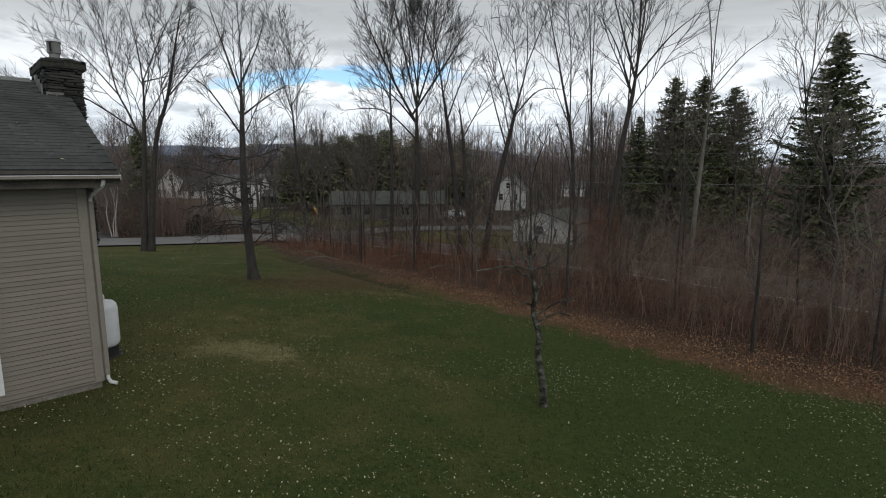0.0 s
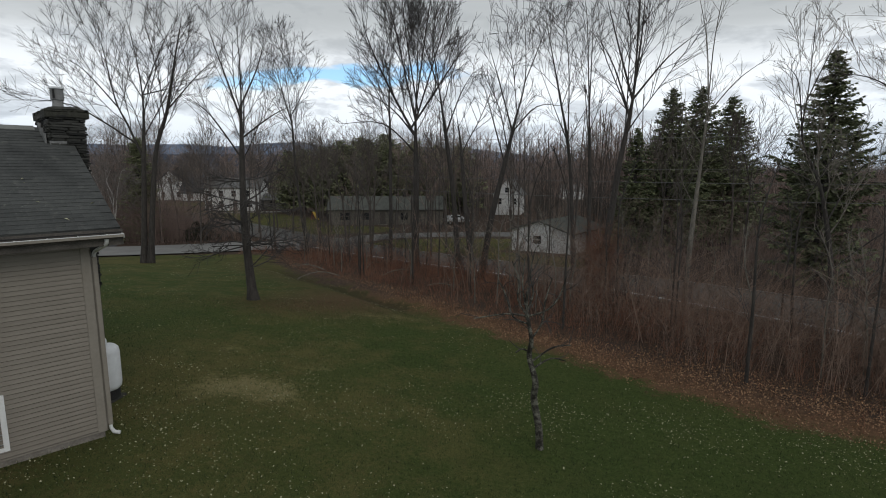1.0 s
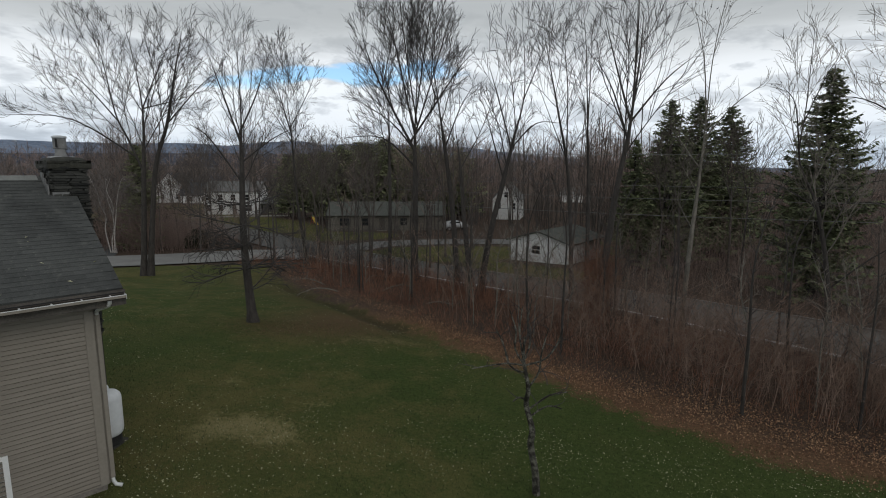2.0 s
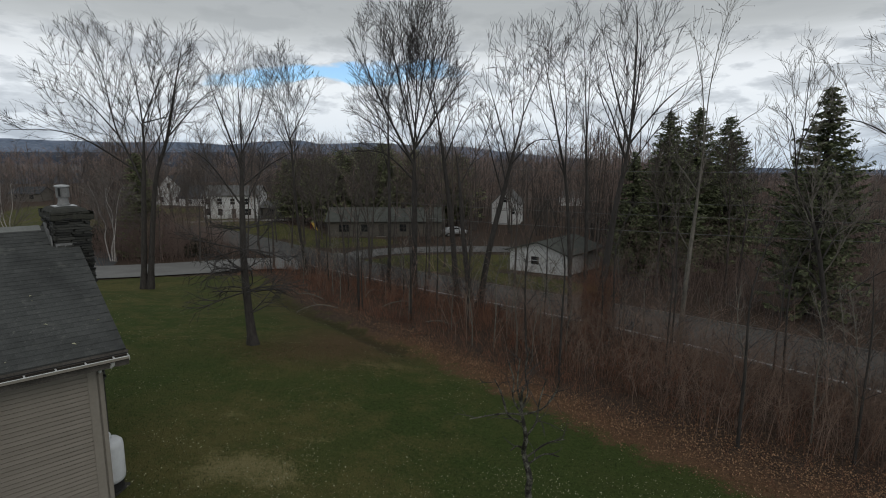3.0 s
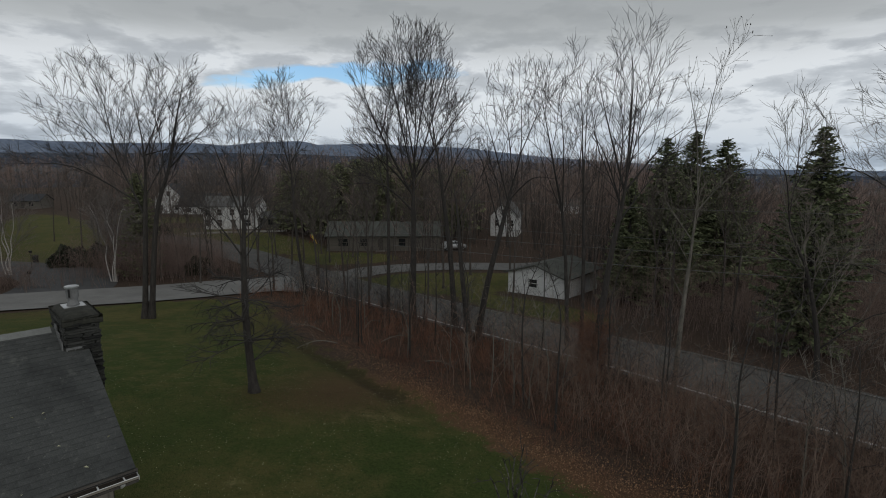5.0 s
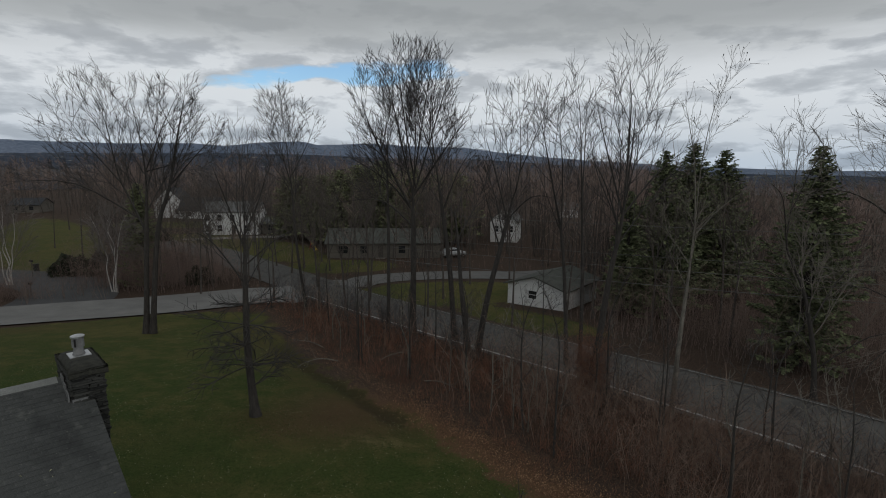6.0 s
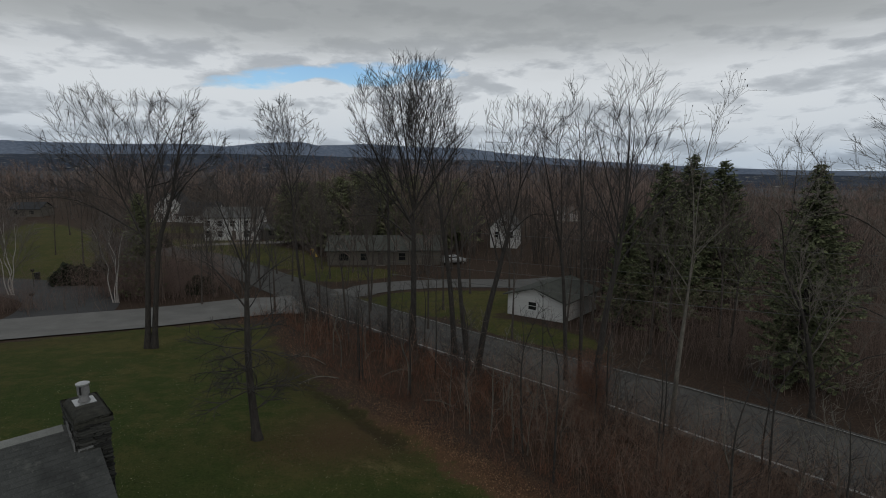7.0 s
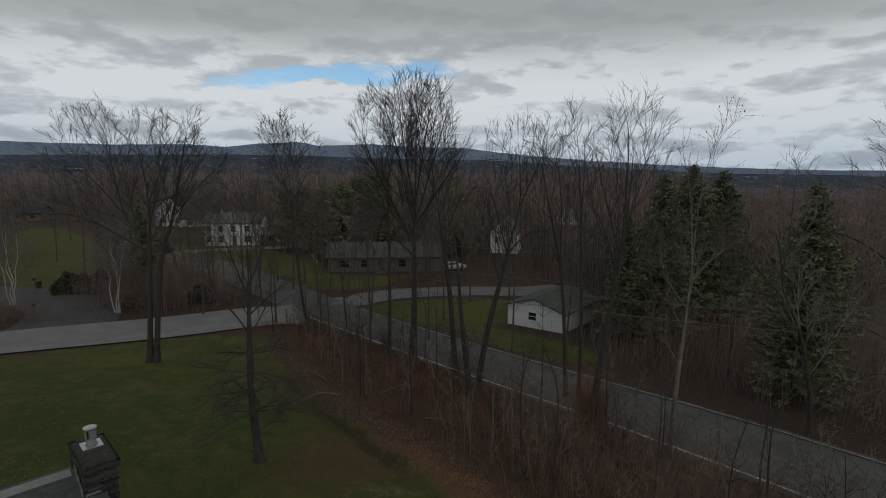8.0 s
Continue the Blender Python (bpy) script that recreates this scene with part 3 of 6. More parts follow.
def fill_crown(rng, out, stems, env, depth, limbs, up, kink, thin, dense):
    """Limbs, side branches and twigs that fill a crown of round lobes, each (x, z, half width, half height)."""
    mid = np.array([(x, depth, z) for x, z, a, b in env])
    half = np.array([(a, max(a, 1.2), b) for x, z, a, b in env])

    def room(p, d, most):
        for s in np.arange(0.5, most, 0.35):
            q = p + d * s + np.array([0, 0, up * 0.6 * s * s / max(most, 1)])
            if (((q - mid) / half) ** 2).sum(1).min() > 1:
                return s
        return most

    def side_way(axis, turn, a):
        u = unit(np.cross(axis, np.array([0.3, 0.2, 0.93])))
        v = np.cross(axis, u)
        return axis * math.cos(a) + (u * math.cos(turn) + v * math.sin(turn)) * math.sin(a)

    turn = rng.uniform(0, 6.283)
    for pts, rad, g0 in stems:
        run = np.concatenate([[0], np.cumsum(np.linalg.norm(np.diff(pts, axis=0), axis=1))])
        count = max(2, int(run[-1] * (1 - g0) * limbs))
        for k in range(count + 2):
            s = run[-1] * min(1.0, g0 + (1 - g0) * (k + rng.random()) / count)
            i = min(int(np.searchsorted(run, s, "right")) - 1, len(pts) - 2)
            q = pts[i] + (pts[i + 1] - pts[i]) * ((s - run[i]) / (run[i + 1] - run[i] + 1e-9))
            axis = unit(pts[i + 1] - pts[i])
            turn += 2.4 + rng.uniform(-0.4, 0.4)
            d = side_way(axis, turn, rng.uniform(0.35, 0.8))
            ln = room(q, d, 6.0) * rng.uniform(0.7, 1.02)
            if ln < 0.6:
                ln = rng.uniform(0.35, 0.8)
            limb = grow(rng, q, d, ln, 5, up, kink * 0.5)
            r = max(min(rad[i] * 0.5, 0.0085 * ln + 0.004), thin)
            out.append((limb, np.maximum(r * np.linspace(1, 0.3, 6), thin)))
            kids = max(2, int(ln * 2.3 * dense))
            for j in range(kids):
                f = 0.22 + 0.78 * (j + rng.random()) / kids
                e = min(int(f * 5), 4)
                q2 = limb[e] + (limb[e + 1] - limb[e]) * (f * 5 - e)
                d2 = side_way(unit(limb[e + 1] - limb[e]), rng.uniform(0, 6.283), rng.uniform(0.35, 0.95))
                l2 = min(room(q2, d2, 2.6), (1 - f) * 0.6 * ln + 0.7) * rng.uniform(0.7, 1.1)
                twig = grow(rng, q2, d2, l2, 3, up * 0.9, kink * 0.6)
                out.append((twig, np.maximum(r * 0.5 * np.linspace(1, 0.4, 4), thin)))
                for m in range(max(1, int(l2 * 3.4 * dense + rng.random()))):
                    f2 = 0.2 + 0.8 * rng.random()
                    e = min(int(f2 * 3), 2)
                    q3 = twig[e] + (twig[e + 1] - twig[e]) * (f2 * 3 - e)
                    d3 = side_way(unit(twig[e + 1] - twig[e]), rng.uniform(0, 6.283), rng.uniform(0.25, 0.68))
                    out.append((grow(rng, q3, d3, rng.uniform(0.3, 0.85) * (1.15 - 0.4 * f2), 1, up, kink * 0.35), np.array([1.0, 0.6]) * thin * 0.95))


def bare_tree(name, label, depth, stems, r, seed, bark=BARK, twig=TWIG, limbs=1.5, reach=0.40, up=0.13, top=3, start=0.3, low=None, group="bare trees", base=None, kink=0.16, leaves=0, drop=0.9, env=None, dense=1.0):
    """A leafless tree from the run of its main stems, each a list of (x, z) at that depth."""
    rng = np.random.default_rng(seed)
    foot = base or (stems[0][0][0], depth)
    ground = at(*foot)
    trunk, crown, bearing = [], [], []
    thin = min(0.00029 * depth, 0.012)
    for s, stem in enumerate(stems):
        grounded = stem[0][1] < ground + 1.2
        sway = 0.0 if s == 0 else rng.uniform(-0.05, 0.05) if grounded else rng.uniform(-0.45, 0.45)
        total = sum(math.hypot(b[0] - a[0], b[1] - a[1]) for a, b in zip(stem, stem[1:]))
        z0 = stem[0][1]
        stem = stem[:-1] + [(stem[-1][0], stem[-1][1] - drop)]
        pts = []
        run = 0.0
        for k, (x, z) in enumerate(stem):
            if k:
                run += math.hypot(x - stem[k - 1][0], z - stem[k - 1][1])
            pts.append((x, depth + sway * run + rng.normal(0, 0.06) * min(k, 1), z))
        thickest = r
        if not grounded:
            # set the fork on the nearest stem that already stands
            joint, thickest = min(((p, q) for line, radii in trunk for p, q in zip(line, radii)), key=lambda pq: math.hypot(pq[0][0] - pts[0][0], pq[0][2] - pts[0][2]))
            back = joint[1] - depth
            pts = [tuple(joint)] + [(x, y + back, z) for x, y, z in pts[1:]]
        if grounded:
            pts[0] = (pts[0][0], pts[0][1], at(pts[0][0], pts[0][1]) - 0.15)
        pts = catmull(pts)
        n = len(pts)
        f = np.linspace(0, 1, n)
        r0 = r if s == 0 else r * (0.85 if grounded else np.clip(0.06 + 0.022 * total, 0.12, 0.32))
        r0 = min(r0, 0.8 * thickest)
        rad = r0 * (1 - f) ** (0.6 if drop == 0 else 1.05 if s == 0 else 1.0) + 0.010
        forks = [other[0][1] for other in stems[1:] if other[0][1] > ground + 1.2]
        if s == 0 and forks and drop:
            rad = rad * (1 - 0.55 * smooth(min(forks) - 0.5, max(forks) + 0.8, pts[:, 2]))
        if grounded:
            rad[0] *= 1.55
            rad[1] *= 1.1
        trunk.append((pts, rad))
        first = start if grounded else 0.18
        bearing.append((pts, rad, first))
        if env:
            continue
        count = int(total * (1 - first) * limbs * (1.0 if grounded else 0.82))
        for k in range(count):
            g = first + (1 - first) * (k + rng.random()) / count
            i = min(int(g * (n - 1)), n - 2)
            q = pts[i] + (pts[i + 1] - pts[i]) * (g * (n - 1) - i)
            axis = unit(pts[i + 1] - pts[i])
            side = unit(np.cross(axis, rng.normal(0, 1, 3)))
            a = rng.uniform(0.55, 1.0)
            length = (reach * total * (1.05 - 0.95 * g) + 0.4) * rng.uniform(0.6, 1.15)
            length = min(length, 3.9)
            sprout(rng, crown, q, axis * math.cos(a) + side * math.sin(a), length, max(0.012, min(rad[i] * 0.42, 0.010 * length + 0.005)), 1, top, up, kink, thin)
    if env:
        fill_crown(rng, crown, bearing, env, depth, limbs, up, kink, thin, dense)
    if low:
        z0, z1, count, length = low
        for k in range(count):
            z = z0 + (z1 - z0) * k / max(count - 1, 1)
            pts, rad = trunk[0]
            i = int(np.argmin(abs(pts[:, 2] - z)))
            a = rng.uniform(0, 6.283)
            sprout(rng, crown, pts[i], np.array([math.cos(a), math.sin(a), rng.uniform(-0.1, 0.3)]), length * rng.uniform(0.5, 1.15), 0.04, 1, 3, 0.01, 0.15, thin * 1.2)
    ob = tagged(new(name), label, "tree", group)
    ob.location = (foot[0], foot[1], ground)
    shift = np.array([foot[0], foot[1], ground])
    put("trunk", tubes_mesh("trunk", [(p - shift, q) for p, q in trunk], 10), bark, ob)
    put("crown", tubes_mesh("crown", [(p - shift, q) for p, q in crown], 3), twig, ob)
    if leaves:
        ends = np.array([p[-1] for p, q in crown])
        ends = ends[ends[:, 2] > np.quantile(ends[:, 2], 0.62)]
        pick = ends[rng.choice(len(ends), min(leaves, len(ends)), False)] - shift
        put("withered_leaves", leaf_mesh("withered_leaves", pick, 0.0020 * depth, rng, 1.0), TWIG, ob)
    return ob


def leaf_mesh(name, centres, size, rng, tilt=0.35):
    """Small curled four-cornered leaves at the given places."""
    n = len(centres)
    a = rng.uniform(0, 6.283, n)
    u = np.stack([np.cos(a), np.sin(a), rng.normal(0, tilt, n)], -1)
    v = np.stack([-np.sin(a), np.cos(a), rng.normal(0, tilt, n)], -1)
    s = (size * rng.uniform(0.5, 1.3, n))[:, None]
    c = np.asarray(centres)
    lift = np.array([0, 0, 1.0]) * s * 0.25
    verts = np.stack([c - u * s * 0.6, c - v * s * 0.36 + lift, c + u * s * 0.6, c + v * s * 0.36 + lift], 1).reshape(-1, 3)
    return mesh_np(name, verts, np.arange(n * 4).reshape(n, 4))


bare_tree("oak_tree", "tall bare twin-trunked tree on the lawn by the road", 40.5, [
    [(-23.2, -2.2), (-22.6, 5.8), (-22.3, 10.5), (-22.7, 14.5), (-23.2, 17.8)], [(-22.3, 10.5), (-21.4, 14.1), (-20.7, 17.5)],
    [(-22.7, -2.2), (-21.75, 5.8), (-20.6, 9.4), (-19.7, 13.3), (-19.0, 17.3)], [(-20.4, 9.4), (-18.5, 12.1), (-17.3, 14.5)],
    [(-22.6, 5.8), (-23.6, 8.3), (-24.5, 10.2), (-25.2, 14.1), (-25.9, 17.2)], [(-24.4, 9.8), (-26.8, 12.4), (-28.5, 14.5)],
    [(-23.4, 7.1), (-26.7, 9.6), (-30.4, 11.0)], [(-22.3, 10.0), (-20.2, 11.2), (-18.2, 13.3)]], 0.26, 11, start=0.34, limbs=1.25, up=0.085, kink=0.18, dense=1.1, drop=1.2, env=[(-26.3, 13.6, 4.2, 4.3), (-21.4, 13.9, 3.0, 4.0), (-18.7, 13.7, 2.6, 4.0), (-27.0, 9.6, 5.0, 2.6), (-20, 9.4, 3.6, 3.0)])
bare_tree("lawn_tree", "bare tree with drooping lower branches on the lawn", 23.9, [
    [(-8.75, -1.0), (-9.0, 2.6), (-8.9, 6.4), (-8.8, 9.2), (-8.9, 12.5)], [(-8.9, 7.2), (-9.3, 9.2), (-9.7, 11.7)],
    [(-8.8, 7.4), (-8.3, 9.4), (-8.0, 11.5)], [(-8.9, 5.9), (-10.1, 7.4), (-10.8, 8.9)], [(-8.9, 6.2), (-7.8, 7.4), (-7.0, 8.8)]],
    0.255, 12, start=0.34, limbs=1.8, up=0.09, kink=0.18, dense=1.15, env=[(-9.0, 10.7, 1.7, 2.0), (-9.0, 7.6, 2.2, 2.4)], low=(0.8, 4.6, 32, 2.1))
bare_tree("ash_tree", "slender bare tree with fine twigs beside the road", 50.0, [
    [(-12.8, -3.2), (-13.5, 2.8), (-13.9, 9.2), (-14.3, 13.7), (-14.6, 18.6)], [(-14.0, 8.6), (-15.1, 12.2), (-16.2, 16.8)],
    [(-14.0, 9.7), (-12.7, 13.2), (-12.1, 16.4)]], 0.19, 13, drop=1.0, start=0.42, limbs=1.8, up=0.08, kink=0.18, dense=1.2, leaves=50, env=[(-14.5, 14.4, 3.5, 3.9), (-14.2, 10.0, 2.6, 3.0)])
bare_tree("maple_tree", "tall bare maple with a dense upswept round crown", 41.5, [
    [(-2.1, -2.3), (-2.0, 3.6), (-2.0, 8.7), (-1.8, 13.1), (-1.7, 20.4)], [(-2.0, 8.4), (-2.8, 12.3), (-3.8, 16.8), (-4.4, 19.2)],
    [(-2.0, 8.2), (-0.9, 12.3), (0.4, 16.8), (0.8, 19.4)], [(-2.0, 7.6), (-3.9, 11.0), (-5.4, 14.3), (-5.9, 17.4)],
    [(-2.0, 8.0), (-0.4, 11.0), (1.3, 13.5), (2.1, 15.8)], [(-1.9, 9.3), (-2.5, 14.3), (-2.9, 20.2)], [(-1.9, 9.7), (-1.1, 14.8), (-0.4, 19.8)],
    [(-2.2, 7.2), (-3.9, 9.7), (-6.7, 12.9)], [(-2.4, 5.8), (-4.4, 8.4), (-7.4, 9.7)]], 0.35, 14, start=0.36, limbs=1.3, up=0.115, kink=0.12, dense=1.1, drop=1.4, env=[(-2.5, 14.9, 4.7, 5.7), (-3.0, 11.2, 4.6, 3.2)])
bare_tree("maple_tree", "tall bare maple with a curved trunk", 40.0, [
    [(1.3, -2.6), (0.9, 2.9), (0.3, 7.6), (-0.3, 11.7), (-0.6, 14.5), (0.0, 19.2)], [(0.3, 7.2), (1.4, 10.5), (2.3, 12.9)],
    [(-0.2, 10.5), (-1.4, 14.5), (-1.8, 18.0)]], 0.29, 15, start=0.36, limbs=1.3, up=0.085, env=[(-0.3, 14.2, 2.8, 5.5), (1.2, 10.5, 2.4, 3.0)])
bare_tree("maple_tree", "slim straight bare tree in the thicket", 41.6, [
    [(-4.1, -2.8), (-4.0, 3.6), (-4.0, 9.3), (-4.0, 13.5), (-4.3, 17.8)], [(-4.0, 8.9), (-5.2, 11.4), (-6.0, 13.5)]], 0.2, 16, start=0.36, limbs=1.2, up=0.08, env=[(-4.6, 13.4, 2.5, 4.3), (-4.8, 9.5, 2.4, 2.6)])
bare_tree("leaning_tree", "bare tree with a leaning crooked trunk by the road", 35.5, [
    [(2.7, -2.2), (3.4, 1.9), (4.2, 5.4), (4.8, 8.1), (5.4, 10.6), (5.4, 13.3), (5.2, 16.0)], [(4.6, 7.8), (3.8, 10.8), (3.2, 13.8)],
    [(5.4, 10.3), (6.2, 12.9), (6.6, 15.0)], [(4.2, 5.4), (3.3, 8.6), (3.0, 10.8)], [(4.5, 7.2), (6.1, 9.0), (7.5, 9.9)],
    [(2.2, -2.2), (1.6, 2.6), (1.3, 6.4), (1.0, 9.5)]], 0.28, 17, start=0.36, limbs=1.3, up=0.07, env=[(4.9, 14.1, 2.2, 2.9), (3.3, 12.2, 1.5, 2.8), (4.2, 8.6, 2.4, 2.6), (1.3, 8.5, 1.6, 3.0)])
bare_tree("ash_tree", "cluster of slim bare stems rising from the thicket", 34.0, [
    [(9.6, -2.0), (9.5, 3.6), (9.2, 10.0), (8.9, 14.1), (8.6, 17.1)], [(8.7, -2.0), (8.2, 5.4), (7.4, 9.7), (6.4, 15.3)],
    [(8.0, 6.5), (7.8, 10.7), (7.4, 14.3)], [(9.2, 9.0), (9.7, 12.4), (9.9, 15.7)], [(8.1, 6.1), (7.4, 8.3), (6.2, 12.3)]], 0.17, 18, start=0.36, limbs=1.2, up=0.075, env=[(6.4, 13.4, 1.6, 3.4), (8.8, 14.4, 1.9, 3.4), (8.2, 9.5, 2.2, 3.0)])
bare_tree("leaning_tree", "bare tree with a leaning trunk and fanned upright limbs", 27.3, [
    [(8.1, -1.9), (8.7, 1.6), (9.1, 5.2), (9.6, 8.5), (9.7, 12.0), (9.6, 15.9)], [(9.5, 8.2), (9.0, 11.4), (8.5, 14.8)],
    [(9.6, 8.5), (10.4, 12.0), (10.8, 15.4)], [(9.6, 8.4), (11.4, 10.6), (12.9, 12.7)], [(9.5, 7.8), (8.7, 10.1), (8.0, 12.4)],
    [(9.7, 9.2), (10.2, 13.9), (10.2, 16.6)]], 0.27, 19, start=0.4, limbs=1.15, up=0.06, kink=0.12, env=[(10.3, 13.0, 2.7, 4.6), (9.8, 9.2, 2.2, 2.4), (11.8, 11.4, 2.0, 2.2)])
bare_tree("poplar_tree", "pale slender bare tree with a few withered leaves", 25.8, [
    [(12.2, -1.9), (12.4, 2.3), (12.6, 5.4), (12.7, 8.3), (12.8, 11.2), (13.2, 13.9), (13.8, 16.0)], [(12.7, 8.3), (13.1, 11.4), (13.0, 15.0)],
    [(12.6, 7.3), (13.7, 9.1), (14.8, 10.9)], [(12.6, 5.9), (11.8, 7.5), (11.4, 9.1)], [(12.4, 3.2), (11.5, 4.5), (11.2, 6.2)]],
    0.15, 20, BARK_LIGHT, TWIG_GREY, start=0.34, limbs=1.2, up=0.09, leaves=420, dense=0.9, env=[(13.1, 12.4, 1.0, 3.2), (14.0, 14.0, 0.9, 2.6), (15.0, 13.4, 0.8, 1.6), (12.4, 7.6, 1.6, 2.6)])
bare_tree("crooked_tree", "grey bare tree with long crooked low branches", 28.6, [
    [(21.7, -3.8), (21.5, 0.3), (20.4, 4.1), (19.3, 6.6), (19.3, 9.3), (19.3, 12.1), (19.3, 14.3)], [(19.3, 6.6), (18.2, 9.3), (17.3, 11.0)],
    [(19.3, 8.9), (20.4, 11.0), (21.2, 12.9)], [(20.4, 4.1), (18.4, 5.3), (16.8, 6.2)], [(21.5, 0.3), (20.1, 1.9), (18.1, 2.5)],
    [(21.6, -0.3), (23.5, 1.9), (25.2, 3.2)], [(21.0, 2.6), (22.9, 5.2), (25.1, 6.4)]], 0.2, 21, BARK, TWIG_GREY, start=0.2, limbs=1.3, up=0.07, leaves=60, env=[(18.8, 10.8, 2.2, 3.1), (19.6, 5.4, 3.2, 3.4), (23.4, 4.0, 3.0, 3.0)])
bare_tree("crooked_tree", "bare spreading tree by the road, branches reaching over", 27.5, [
    [(27.6, -4.5), (27.1, 1.3), (26.4, 5.6), (25.7, 9.2), (24.9, 13.5)], [(26.9, 2.5), (24.2, 4.3), (21.5, 4.8)], [(26.4, 5.6), (24.0, 8.4), (21.8, 9.7), (19.8, 10.7)],
    [(25.9, 8.2), (23.5, 11.4), (21.5, 13.4)], [(27.3, 0.9), (24.4, 1.4), (22.0, 0.2)], [(26.9, 3.4), (28.8, 7.4), (30.1, 11.7)]], 0.24, 22, BARK, TWIG_GREY, start=0.2, limbs=1.3, up=0.06, env=[(22.6, 11.6, 3.4, 4.0), (24.2, 6.2, 4.0, 4.0), (24.0, 1.6, 3.4, 2.4), (28.6, 8.0, 2.4, 4.0)])
bare_tree("old_apple_tree", "small old lichened tree with broken branches on the lawn", 10.9, [
    [(2.2, -1.25), (2.17, -0.6), (2.04, 0.1), (2.04, 0.55), (1.92, 1.05), (1.93, 1.5), (1.84, 2.1), (1.86, 2.6)], [(1.92, 1.55), (2.15, 1.85), (2.2, 2.3), (2.35, 2.8)], [(2.0, 0.95), (2.45, 1.22), (2.9, 1.2)],
    [(2.02, 0.85), (2.4, 0.98), (2.72, 0.94)], [(1.86, 1.9), (1.4, 2.05), (0.7, 1.98)], [(1.84, 1.95), (1.66, 2.3), (1.68, 2.7), (1.55, 3.1)], [(1.85, 2.0), (2.0, 2.4), (1.96, 2.8), (2.08, 3.3)],
    [(1.86, 1.8), (1.55, 1.95), (1.4, 2.4), (1.25, 2.7)], [(1.92, 1.9), (2.25, 2.1), (2.5, 2.4), (2.6, 2.85)], [(1.84, 2.1), (1.76, 2.6), (1.82, 3.2)], [(1.95, 1.15), (1.75, 1.25), (1.6, 1.2)]],
    0.10, 23, BARK_LICHEN, TWIG, start=0.72, limbs=6.0, reach=0.2, up=0.08, top=2, kink=0.2, drop=0.0)


def plain_tree(seed, x, y, h, r, label, bark=BARK_BROWN, twig=TWIG_BROWN):
    """A bare tree with a forked trunk, of no special form."""
    rng = random.Random(seed)
    g = at(x, y)
    lean = rng.uniform(-0.08, 0.08)
    fork = rng.uniform(0.38, 0.55)
    fx, fz = x + lean * h * fork, g + h * fork
    stems = [[(x, g), (x + lean * h * 0.25, g + h * 0.25), (fx, fz), (x + lean * h * 0.8, g + h * 0.78), (x + lean * h + rng.uniform(-0.5, 0.5), g + h)]]
    for k in range(3):
        out = rng.uniform(0.16, 0.34) * (1 if k % 2 else -1)
        stems.append([(fx, fz - 0.1 * k), (fx + out * h * 0.22, fz + h * 0.2), (fx + out * h * 0.42, fz + h * rng.uniform(0.34, 0.44))])
    bare_tree("bare_tree", label, y, stems, r, seed, bark, twig, start=0.3, limbs=1.0, up=0.09, dense=0.95, env=[(x + lean * h * 0.8, g + h * 0.68, 0.19 * h, 0.36 * h)])


